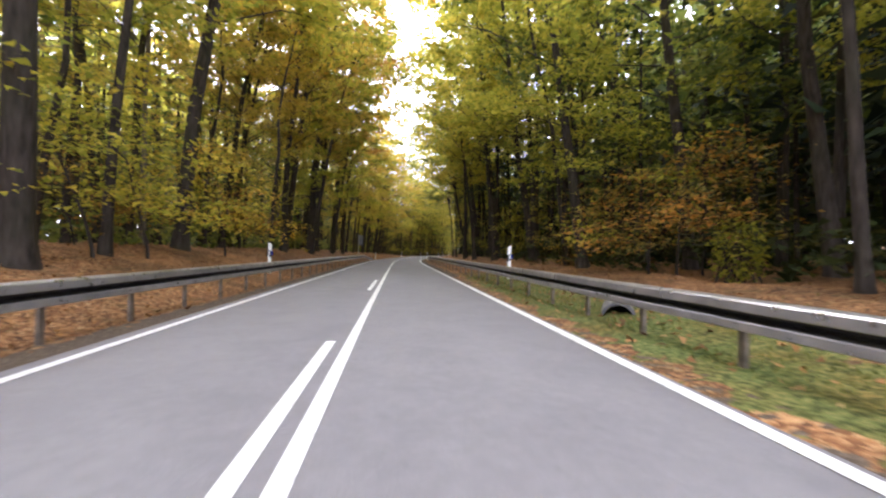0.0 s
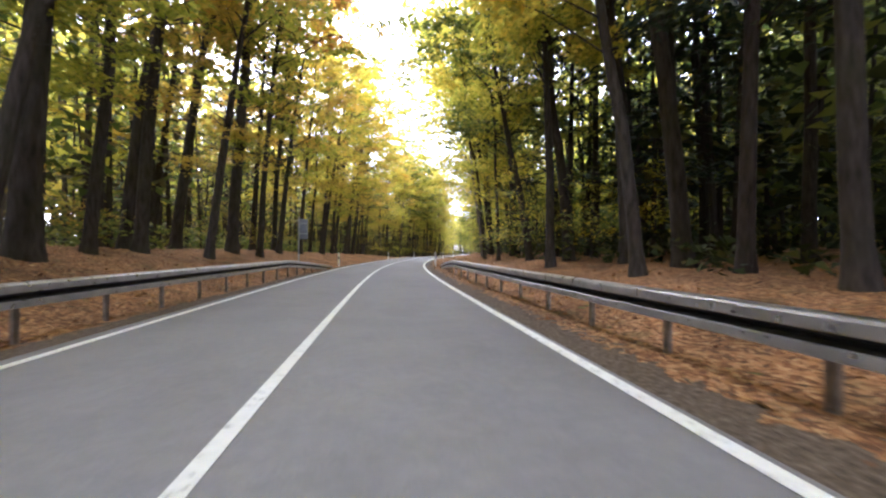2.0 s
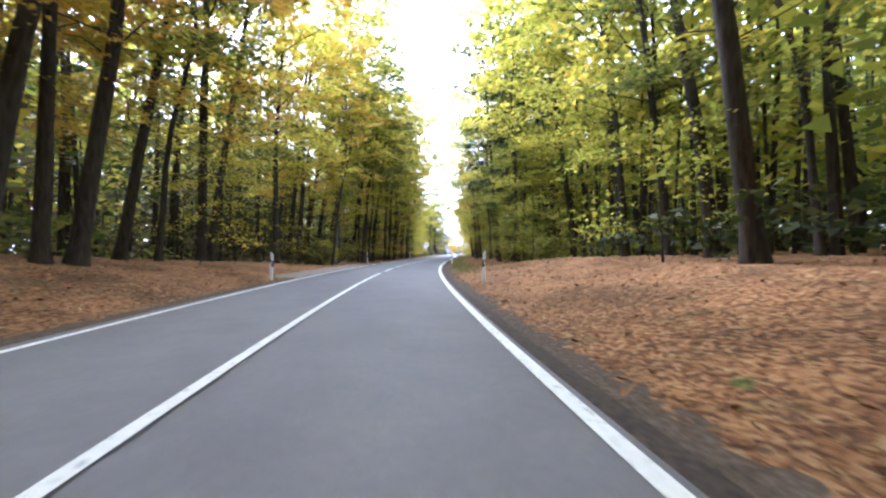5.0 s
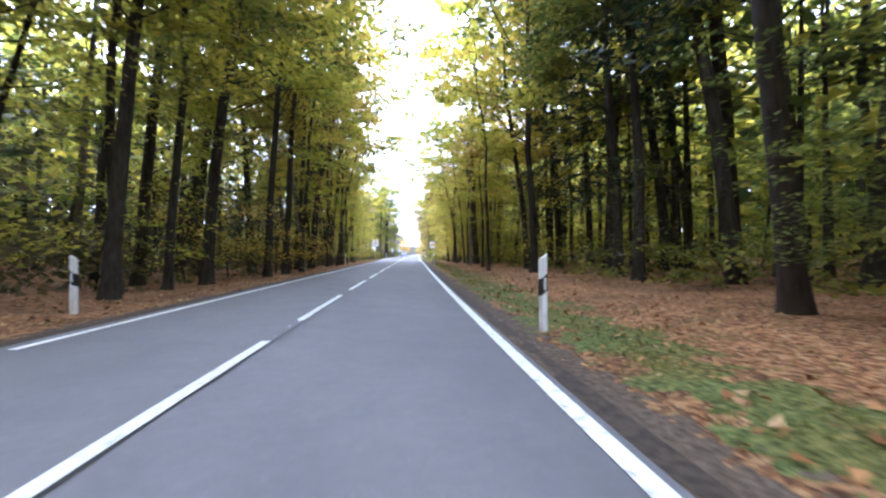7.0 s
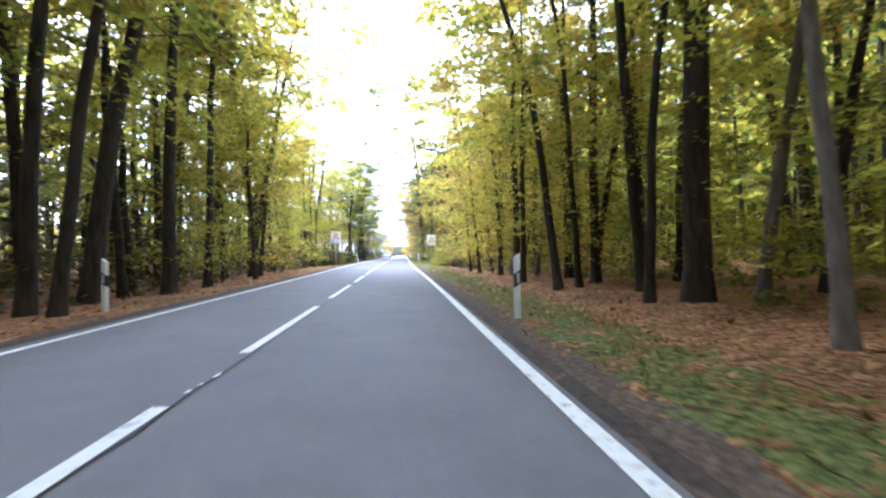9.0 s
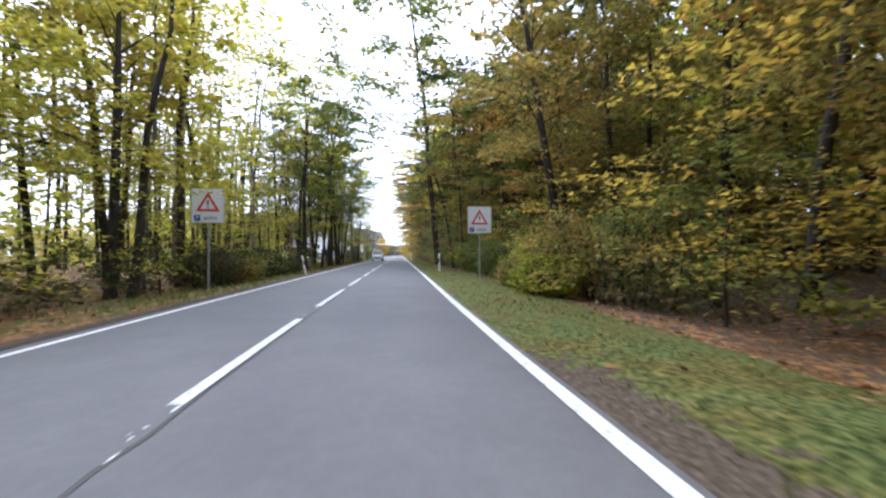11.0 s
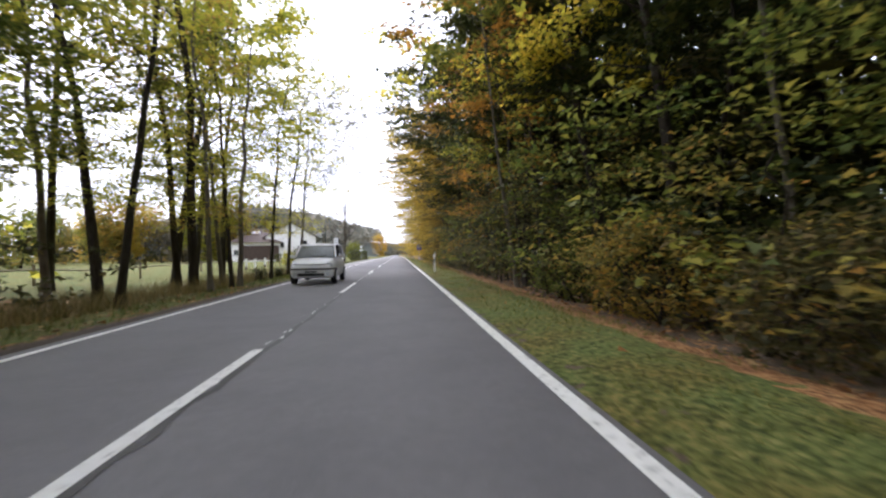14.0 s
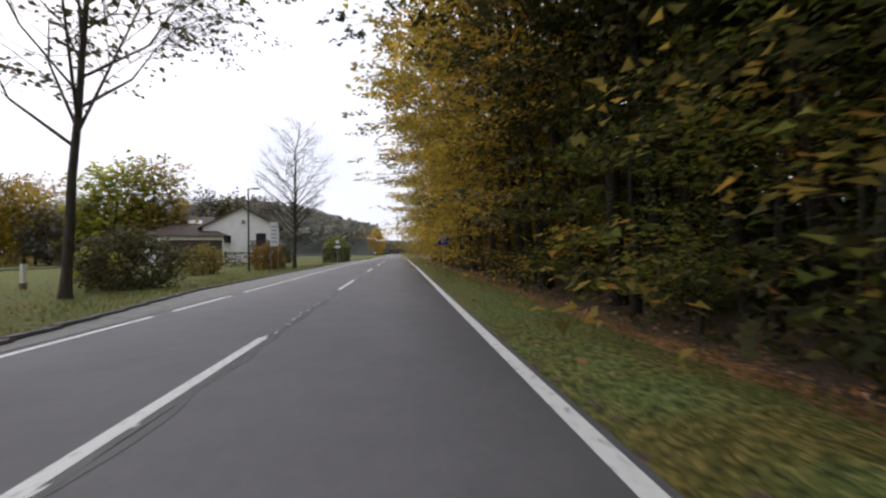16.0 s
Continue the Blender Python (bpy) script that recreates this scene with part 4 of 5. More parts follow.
def build_thicket(name, label, side, s0, s1, d0, d1, n, high, colour, seed, size=0.85, low=0.0):
    """Dense undergrowth and low crowns that close the woods at the back."""
    rng = np.random.default_rng(seed)
    m = n // 14
    s, d = rng.uniform(s0, s1, m), rng.uniform(d0, d1, m)
    c = np.stack(at(s, side * d, bank(s, side * d) + low + (high - low) * rng.uniform(0, 1, m) ** 1.2), 1)
    p = (c[:, None] + rng.normal(0, 1, (m, 14, 3)) * [size, size, size * 0.4]).reshape(-1, 3)
    v, f = leaves(rng, p, size * 0.92, 0.75, 0.72, small=True)
    tagged(new(name, mesh_of(name, v, f, LEAF[colour])), label, "undergrowth", kind="stuff")


build_thicket("left_thicket", "dense yellow-green undergrowth deep in the woods", -1, -30, 178, 30, 48, 20000, 17, "yellow_green", 31, low=3.5)
build_thicket("right_thicket", "dense dark green undergrowth deep in the woods", 1, -30, 160, 28, 46, 22000, 17, "green", 32)
build_thicket("right_thicket", "light yellow-green undergrowth deep in the woods", 1, 136, 190, 28, 46, 11000, 17, "yellow_green", 47)
build_thicket("right_far_thicket", "brownish gold leaves under the edge trees", 1, 168, 200, 12, 20, 6500, 12, "olive", 53, 0.6)
# Shade under the edge trees is put into this dark leaf colour.
build_thicket("right_far_thicket", "leaves coloured dark for shade deep under the edge trees", 1, 192, 240, 16, 34, 14000, 16, "dark", 56, 0.65)
build_thicket("right_far_thicket", "dense undergrowth in shade-dark colour under the edge trees", 1, 226, 330, 12, 20, 22000, 12, "dark", 33, 0.55)

build_thicket("left_low_woods", "brownish low branches deep in the woods", -1, -40, 186, 20, 46, 23000, 8, "brown_green", 49, 0.9)
build_thicket("left_mid_growth", "brownish bushes between the trunks", -1, 96, 182, 11, 20, 9500, 7, "brown_green", 57, 0.5)
build_thicket("right_low_woods", "light green low branches deep in the woods", 1, 136, 188, 20, 36, 8000, 9, "yellow_green", 50, 0.85)
# Low branches coloured dark to stand for shade behind the edge.
build_thicket("right_low_woods", "low branches in shade-dark colour behind the edge trees", 1, 192, 335, 12.5, 28, 24000, 7, "dark", 51, 0.5)
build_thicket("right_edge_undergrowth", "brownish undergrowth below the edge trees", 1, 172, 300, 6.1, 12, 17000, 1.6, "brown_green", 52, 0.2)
build_thicket("right_edge_undergrowth", "low growth coloured dark for the shade under the trees", 1, 196, 222, 7.6, 17, 9000, 3.2, "dark", 79, 0.3)
build_thicket("right_edge_undergrowth", "low growth coloured dark for the shade under the trees", 1, 216, 256, 9.0, 16, 9000, 2.6, "dark", 80, 0.3)
# Leaf roofs added mostly out of view to block sky light from above.
build_thicket("left_roof_canopy", "mostly unseen roof of golden leaves added to shade the woods", -1, -40, 100, 16, 46, 2600, 26, "gold", 54, 1.6, 20)
build_thicket("right_roof_canopy", "mostly unseen roof of green leaves added to shade the woods", 1, -40, 60, 18, 46, 2300, 26, "green", 55, 1.6, 20)
build_thicket("left_canopy", "closed high canopy of yellow-green leaves deep in the woods", -1, -40, 178, 24, 46, 20000, 27, "yellow_green", 41, 1.25, 8)
build_thicket("right_canopy", "closed high canopy of green leaves deep in the woods", 1, -40, 62, 18, 46, 12500, 28, "green", 42, 1.25, 8)
build_thicket("right_canopy", "high canopy of yellow-green leaves behind the dark trunks", 1, 62, 136, 24, 46, 7500, 28, "yellow_green", 74, 1.1, 6)
build_thicket("right_canopy", "light yellow-green canopy deep in the woods", 1, 136, 180, 25, 46, 5000, 28, "yellow_green", 46, 1.25, 8)
# Dark leaf colour stands for the shade deep between the trunks.
build_thicket("right_low_woods", "low branches in shade-dark colour deep in the woods", 1, -30, 64, 16, 34, 9000, 12, "dark", 43, 0.9)
build_thicket("right_low_woods", "backlit green low branches deep in the woods", 1, 62, 136, 20, 36, 6300, 12, "green", 73, 0.8, 2.5)
# Both dark canopies carry shade in their leaf colour.
build_thicket("right_far_canopy", "closed high canopy in shade-dark leaf colour above the edge trees", 1, 190, 340, 14, 40, 25000, 27, "dark", 44, 1.25, 3)
build_thicket("right_far_canopy", "leaves in shade-dark colour roofing the edge of the woods", 1, 204, 278, 10.5, 20, 13000, 20, "dark", 75, 0.55, 9)
build_thicket("left_pale_thicket", "pale yellow leaves between the thin trees", -1, 178, 234, 15, 32, 12000, 15, "yellow_green", 45, 0.45)
build_thicket("left_undergrowth", "brownish low undergrowth under the trees", -1, 98, 178, 6.3, 15, 14000, 1.5, "brown_green", 34, 0.22)
build_thicket("left_scrub", "olive scrub under the thin trees", -1, 176, 226, 6.6, 16, 9000, 2.0, "brown_green", 38, 0.22)
build_thicket("left_fern_growth", "low green growth on the bank", -1, -4, 94, 9.5, 20, 9000, 1.5, "green", 35, 0.34)
build_thicket("right_undergrowth", "green low undergrowth under the trees", 1, 95, 172, 8.4, 18, 14000, 1.3, "green", 36, 0.22)
build_thicket("right_fern_growth", "dark low growth under the spruces", 1, -4, 95, 8.8, 20, 9000, 1.5, "dark", 37, 0.34)

build_thicket("left_far_woods", "far woods closing the view between the trunks", -1, -60, 190, 46, 95, 15000, 24, "brown_green", 71, 2.0)
build_thicket("left_far_canopy", "high far canopy of yellow-green leaves", -1, -40, 110, 48, 72, 7500, 36, "yellow_green", 77, 3.0, 9)
# Far canopies are coloured dark for the woods' inner shade.
build_thicket("right_far_canopy", "high far canopy in shade-dark leaf colour", 1, 176, 330, 40, 60, 3600, 32, "dark", 81, 2.6, 3)
build_thicket("right_far_canopy", "high far canopy in shade-dark leaf colour", 1, -40, 130, 46, 70, 6500, 36, "dark", 78, 3.0, 2)
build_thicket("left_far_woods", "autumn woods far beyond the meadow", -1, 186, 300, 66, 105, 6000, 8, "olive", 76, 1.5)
build_thicket("right_far_woods", "far woods in shade-dark colour closing the view between the trunks", 1, -60, 420, 44, 90, 24000, 26, "dark", 72, 2.0)

# ------------------------------------------------------------------ fallen leaves and grass


def scatter():
    rng = np.random.default_rng(21)
    n = 34000
    s = rng.uniform(-8, 262, n)
    side = np.where(rng.random(n) < 0.45, -1, 1)
    d = side * (3.35 + rng.gamma(1.6, 2.2, n))
    keep = (np.abs(d) < 15) & ~((s > 165) & (side > 0) & (np.abs(d) < 5.6) & (rng.random(n) < 0.93)) & ~((s > 228) & (side < 0) & (rng.random(n) < 0.96))
    s, d = s[keep], d[keep]
    p = np.stack(at(s, d, bank(s, d) + rng.uniform(0.005, 0.05, len(s))), 1)
    v, f = leaves(rng, p, 0.10, 0.45, 0.72, small=True)
    tagged(new("fallen_leaves", mesh_of("fallen_leaves", v, f, LITTER)), "fallen brown and orange beech leaves on the verge", "leaves", kind="stuff")

    def blades(name, label, s, d, tall, mat):
        m = len(s)
        p = np.stack(at(s, d, bank(s, d) - 0.01), 1)
        a = rng.uniform(0, 6.28, m)
        w = np.c_[np.cos(a), np.sin(a), np.zeros(m)] * 0.012
        h = tall * rng.uniform(0.5, 1.4, m)[:, None]
        tip = np.c_[rng.normal(0, 0.35, (m, 2)), np.ones(m)] * h
        v = np.stack([p - w, p + w, p + tip], 1).reshape(-1, 3)
        tagged(new(name, mesh_of(name, v, np.arange(3 * m).reshape(-1, 3), mat)), label, "grass", kind="stuff")

    m = 36000
    s = np.r_[rng.uniform(-5, 20, m // 8), rng.uniform(92, 160, m // 3), rng.uniform(158, 285, m // 2)]
    d = np.where(s > 158, rng.uniform(3.35, 6.0, len(s)), 3.6 + rng.gamma(2.0, 0.55, len(s)))
    clump = np.array([noise.noise((0.7 * a, 0.7 * b, 9.0)) for a, b in zip(s, d)]) > -0.12
    blades("verge_grass", "short green and straw-coloured verge grass", s[clump], d[clump], 0.07, GRASS)
    s = np.r_[rng.uniform(174, 240, 9000), rng.uniform(232, 290, 13000)]
    d = -np.where(s < 240, 3.3 + rng.gamma(1.8, 1.4, len(s)), 3.9 + rng.gamma(1.6, 3.0, len(s)))
    blades("meadow_grass", "rough green meadow grass beside the road", s, d, 0.13, GRASS)
    s = rng.uniform(205, 240, 6000)
    blades("tall_grass", "tall dry grass under the thin trees", s, -rng.uniform(5.4, 8.5, 6000), 0.55, STRAW)


LITTER = make_leaf("fallen_leaf", (0.0, (0.12, 0.055, 0.025)), (0.4, (0.30, 0.14, 0.05)), (0.8, (0.48, 0.25, 0.10)), (1.0, (0.55, 0.38, 0.2)), glow=0.1)
GRASS = make_leaf("grass_blade", (0.0, (0.08, 0.105, 0.023)), (0.6, (0.165, 0.19, 0.047)), (1.0, (0.34, 0.29, 0.11)), glow=0.4)
STRAW = make_leaf("straw_blade", (0.0, (0.12, 0.11, 0.04)), (0.6, (0.26, 0.21, 0.09)), (1.0, (0.36, 0.28, 0.13)), glow=0.25)
scatter()

# ------------------------------------------------------------------ guard rails


def guard_rail(d, s0, s1, label):
    """A steel beam rail on posts whose end runs down into the ground over twelve metres."""
    sign = -1 if d > 0 else 1      # towards the road
    x, y, z = at(s0, d)
    rail = thing("guard_rail", label, "guard rail", Matrix.Translation((float(x), float(y), float(z))), "guard rails along the bend")
    ox = np.array([float(x), float(y), float(z)])
    prof = [(-0.02, 0.004), (0.03, 0.0), (0.058, -0.012), (0.07, -0.032), (0.07, -0.116), (0.062, -0.126), (-0.05, -0.165), (-0.055, -0.195), (0.052, -0.214), (0.068, -0.224), (0.07, -0.30), (0.03, -0.315)]
    prof = prof + [(a - 0.004, b) for a, b in prof[::-1]]

    def top(s):
        return 0.72 - 0.66 * max(0.0, min(1.0, (s - (s1 - 12.0)) / 12.0)) ** 1.15

    def flare(s):
        return d - sign * 0.28 * max(0.0, (s - (s1 - 12.0)) / 12.0) ** 1.5

    s = s0
    while s < s1 - 0.1:
        e = min(s + 4.0, s1)
        ss = np.linspace(s, e + 0.04, 6)
        rings = [[np.array(at(q, flare(q) + sign * a, top(q) + b + (0.004 if k == 0 else 0))) - ox for a, b in prof] for k, q in enumerate(ss)]
        v = np.array(rings, float).reshape(-1, 3)
        m = len(prof)
        i, j = np.meshgrid(np.arange(5), np.arange(m), indexing="ij")
        f = np.stack([i * m + j, i * m + (j + 1) % m, (i + 1) * m + (j + 1) % m, (i + 1) * m + j], -1).reshape(-1, 4)
        # Groove faces take the dark tone: dirt plus shade put into colour.
        part("beam", mesh_of("beam", v, f, [STEEL, GRIME_SHADE], which=np.tile(np.where((np.arange(m) >= 5) & (np.arange(m) <= 7), 1, 0), 5)), rail)
        s = e
    bm = block(0.055, 0.1, 1.0, 0.012)
    me = bpy.data.meshes.new("rail_post")
    bm.to_mesh(me); bm.free(); me.materials.append(RUST)
    s = s0 + 0.35
    while s < s1 - 1.5:
        h = top(s) - 0.02
        o = new("rail_post", me)
        o.parent = rail
        dd = flare(s) - sign * 0.115
        low = float(bank(s, dd)) - 0.15
        x, y, z = at(s, dd, low)
        o.matrix_local = Matrix.Translation((float(x) - ox[0], float(y) - ox[1], float(z) - ox[2])) @ Matrix.Rotation(heading(s), 4, "Z") @ Matrix.Diagonal((1, 1, max(0.1, h - low), 1))
        s += 1.72


guard_rail(-3.6, -12.0, 60.0, "weathered grey steel guard rail with a lowered end")
guard_rail(3.88, -12.0, 60.4, "weathered grey steel guard rail beside the ditch")


# ------------------------------------------------------------------ delineator posts


def make_delineator(right):
    o = thing("delineator", "white plastic roadside post with a black slanted band", "delineator", Matrix.Identity(4), "delineators along the verge")
    sec = [(-0.06, 0.035), (-0.035, -0.05), (0.035, -0.05), (0.06, 0.035), (0.0, 0.06)]

    def prism(z0, z1, grow_=0.0, slope0=0.0, slope1=0.0):
        k = 1 + grow_
        v = [(x * k, y * k, z0 + slope0 * x) for x, y in sec] + [(x * k, y * k, z1 + slope1 * x) for x, y in sec]
        n = len(sec)
        f = [[i, (i + 1) % n, n + (i + 1) % n, n + i] for i in range(n)] + [list(range(n))[::-1], list(range(n, 2 * n))]
        return v, f

    sl = 0.9 if right else -0.9
    for name, z0, z1, g, a, b, m, lab in (("post_body", -0.1, 1.07, 0.0, 0, 0.8 if right else -0.8, WHITE, ""), ("band", 0.56, 0.80, 0.03, sl, sl, BLACK, "black slanted band")):
        v, f = prism(z0, z1, g, a, b)
        part(name, mesh_of(name, v, f, m), o, lab)
    part("reflector", (block(0.038, 0.012, 0.17, 0.004, (0, -0.056, 0.6)), GLINT), o, "clear reflector")
    return o


posts = {True: make_delineator(True), False: make_delineator(False)}
first = {True: True, False: True}
for s, d in ((113.2, -4.6), (110.5, 3.65), (62.7, -3.9), (62.0, 3.82), (89.5, -3.9), (87.0, 4.2), (144.4, -4.5), (141.9, 3.7), (188.9, -3.6), (189.46, 4.07), (234.4, 3.65), (14.6, -3.735), (12.75, 4.005)):
    r = d > 0
    low = 0.42 if s < 20 else float(bank(s, d))      # the first two are bolted to the back of the rails
    m = stand(s, d, low, dice.uniform(-6, 6), 1.0, 0.86 if s < 20 else 1.0) @ pose(0, 0, 0, dice.uniform(-2, 2), dice.uniform(-2.5, 2.5) - (13 if s == 188.9 else 0))
    if first[r]:
        posts[r].matrix_world, first[r] = m, False
        o = posts[r]
    else:
        o = copy_thing(posts[r], m)
    if s == 188.9:
        tagged(o, "white plastic roadside post leaning over on the verge", "delineator", "delineators along the verge")
    if s < 20:
        tagged(o, "short white post with a dark band on the guard rail")
    if s == 62.0 or s < 20:
        part("wildlife_reflector", (block(0.05, 0.06, 0.16, 0.01, (0.085, -0.01, 0.62)), BLUE_REFLECT), o, "blue wildlife warning reflector")

# ------------------------------------------------------------------ drain pipe in the verge
drain = thing("drain_pipe", "dark open concrete drain pipe in the grassy verge", "drain pipe", stand(7.5, 4.7, -0.02, -28))
# The inner wall's dark colour stands for shade inside the pipe.
for r0, r1, nm, mt in ((0.30, 0.30, "pipe_outer", STONE), (0.25, 0.25, "pipe_inner", GRIME_SHADE)):
    part(nm, mesh_of(nm, *tube([(0, -0.5, 0.0), (0, 0.0, 0.02), (0, 0.8, 0.02)], [r0, r0, r1], 18), mt, True), drain)
ring_v = [(r * math.cos(k * math.pi / 9), -0.5, r * math.sin(k * math.pi / 9)) for r in (0.25, 0.30) for k in range(18)]
part("pipe_rim", mesh_of("pipe_rim", ring_v, [[k, (k + 1) % 18, 18 + (k + 1) % 18, 18 + k] for k in range(18)], STONE), drain, "chipped concrete rim")
# Dark disc closes the pipe and stands for the shade within.
back_v = [(0.25 * math.cos(k * math.pi / 9), 0.75, 0.02 + 0.25 * math.sin(k * math.pi / 9)) for k in range(18)]
part("pipe_bed", mesh_of("pipe_bed", back_v, [list(range(18))], GRIME_SHADE), drain, "dark disc closing the pipe, shade in its colour")

# ------------------------------------------------------------------ traffic signs


def warning_sign(s, d, turn, up=0.0):
    o = thing("traffic_sign", "white board with a red warning triangle on a pole", "traffic sign", stand(s, d, float(bank(s, d)), turn), "warning signs on both verges")
    part("pole", (rod(0.038, 0.038, -0.1, 3.05 + up, 12), ZINC), o, "zinc pole")
    mid = pose(0, -0.05, 2.47 + up) @ Matrix.Scale(1.09, 4)
    b = part("board", (plate(rounded(1.0, 1.14, 0.06), 0.02), SIGN_WHITE), o, "white sign board", mid)
    part("board_rim", mesh_of("board_rim", *rim(rounded(1.0, 1.14, 0.06), 0.025, -0.026), ZINC), b, "grey rim")
    tri = [(-0.36, -0.19), (0.36, -0.19), (0.0, 0.44)]
    inner = [(-0.23, -0.115), (0.23, -0.115), (0.0, 0.285)]
    part("triangle", (plate(tri, 0.004), SIGN_RED), b, "red triangle", pose(0, -0.024, 0))
    part("triangle_field", (plate(inner, 0.004), SIGN_WHITE), b, "white field", pose(0, -0.030, 0))
    part("exclamation_bar", (plate([(-0.018, 0.0), (0.018, 0.0), (0.032, 0.19), (-0.032, 0.19)], 0.003), BLACK), b, "black exclamation mark", pose(0, -0.036, -0.02))
    part("exclamation_dot", (plate(rounded(0.05, 0.05, 0.024), 0.003), BLACK), b, "", pose(0, -0.036, -0.068))
    p = part("parking_mark", (plate(rounded(0.19, 0.2, 0.02), 0.003), SIGN_BLUE), b, "blue square with a white P", pose(-0.32, -0.024, -0.40))
    letter("P", 0.19, SIGN_WHITE, p, (0, -0.005, 0))
    for w, x, z in ((0.42, 0.08, -0.375), (0.40, 0.07, -0.43)):
        part("text_bar", (plate(rounded(w, 0.032, 0.01), 0.003), PRINT_GREY), b, "grey bar of small print", pose(x, -0.024, z))
    return o


def rim(outline, w, y):
    n = len(outline)
    out = np.array(outline)
    k = 1 - 2 * w / np.ptp(out, axis=0)
    v = [(x, y, z) for x, z in out] + [(x * k[0], y, z * k[1]) for x, z in out]
    return v, [[i, (i + 1) % n, n + (i + 1) % n, n + i] for i in range(n)]


def letter(text, size, mat, parent, place):
    cu = bpy.data.curves.new("letter", "FONT")
    cu.body, cu.size, cu.extrude, cu.align_x, cu.align_y = text, size, 0.001, "CENTER", "CENTER"
    cu.materials.append(mat)
    tmp = bpy.data.objects.new("letter_tmp", cu)
    scene.collection.objects.link(tmp)
    me = bpy.data.meshes.new_from_object(tmp.evaluated_get(bpy.context.evaluated_depsgraph_get()))
    bpy.data.objects.remove(tmp)
    bpy.data.curves.remove(cu)
    return part("letter", me, parent, "white letter", pose(*place, 90, 0, 0))


warning_sign(183.2, 5.3, -4, 0.2)
warning_sign(180.0, -5.0, 3, 0.5)

sign = thing("road_sign_board", "narrow dark sign board seen from behind on a steel pole", "traffic sign", stand(57.5, -5.3, float(bank(57.5, -5.3)), 24))
part("pole", (rod(0.04, 0.04, -0.2, 3.1, 10, (-0.22, 0)), ZINC), sign)
part("board", (plate(rounded(0.62, 1.35, 0.04), 0.03), SIGN_GREY), sign, "dark back of the board", pose(0.05, 0.08, 2.35))
for z in (2.0, 2.7):
    part("stiffener", (block(0.6, 0.05, 0.05, 0.01, (0.05, 0.0, z)), ZINC), sign)

psign = thing("parking_sign", "blue parking sign with a white P on a pole", "traffic sign", stand(266.5, 4.3, float(bank(266.5, 4.3)), -5))
part("pole", (rod(0.03, 0.03, -0.2, 2.3, 10), ZINC), psign)
b = part("board", (plate(rounded(0.66, 0.66, 0.05), 0.015), SIGN_BLUE), psign, "blue square board", pose(0, -0.03, 1.75))
letter("P", 0.55, SIGN_WHITE, b, (0, -0.018, 0))

# ------------------------------------------------------------------ the open end: verge, houses, garden


def kerb_and_layby():
    k = tagged(new("kerb"), "low grey stone kerb along the grass", "kerb", kind="structure")
    bm = block(0.14, 0.96, 0.24, 0.015)
    me = bpy.data.meshes.new("kerb_stone")
    bm.to_mesh(me); bm.free(); me.materials.append(STONE)
    s = 246.0
    while s < 318:
        d = -3.12 - 1.25 * min(1.0, max(0.0, (s - 246.5) / 9.0)) * min(1.0, max(0.0, (312 - s) / 14.0))
        o = new("kerb_stone", me)
        o.parent = k
        o.matrix_local = stand(s, d, -0.185 + dice.uniform(-0.008, 0.008), dice.uniform(-0.6, 0.6))
        s += 1.0
    ss = np.linspace(246.5, 312, 60)
    dd = np.array([-3.05 - 1.25 * min(1.0, max(0.0, (q - 246.5) / 9.0)) * min(1.0, max(0.0, (312 - q) / 14.0)) for q in ss])
    a, b = np.stack(at(ss, np.full(60, -2.9), 0.003), 1), np.stack(at(ss, dd, 0.004), 1)
    i = np.arange(59)
    tagged(new("layby", mesh_of("layby", np.stack([a, b], 1).reshape(-1, 3), np.stack([2 * i + 1, 2 * i, 2 * i + 2, 2 * i + 3], 1), PAVING)), "pale grey gravel lay-by beside the road", "lay-by", kind="structure")


kerb_and_layby()


def gable_roof(w, l, rise, eave, thick=0.16):
    """Two slabs that meet at a ridge along y."""
    bm = bmesh.new()
    run = w / 2 + eave
    drop = rise * eave / (w / 2)
    for sx in (-1, 1):
        v = [bm.verts.new(p) for p in ((0, -l / 2, rise), (sx * run, -l / 2, -drop), (sx * run, l / 2, -drop), (0, l / 2, rise))]
        u = [bm.verts.new((p.co.x, p.co.y, p.co.z + thick)) for p in v]
        for q in (v, u[::-1], (v[0], v[1], u[1], u[0]), (v[2], v[3], u[3], u[2]), (v[1], v[2], u[2], u[1])):
            bm.faces.new(q)
    bmesh.ops.recalc_face_normals(bm, faces=bm.faces)
    return bm


def window(parent, x, y, z, w, h, out):
    """A framed window set into a wall that faces out (degrees round z)."""
    o = part("window", (plate(rounded(w, h, 0.02, 1), 0.03), WHITE), parent, "white window frame", pose(x, y, z, 0, 0, out))
    part("pane", (plate(rounded(w - 0.16, h - 0.16, 0.01, 1), 0.02), PANE), o, "dark pane", pose(0, -0.02, 0))
    part("mullion", (block(0.06, 0.02, h - 0.16, 0, (0, -0.05, -h / 2 + 0.08)), WHITE), o)
    part("sill", (block(w + 0.16, 0.14, 0.05, 0.01, (0, -0.06, -h / 2 - 0.06)), STONE), o, "stone sill")


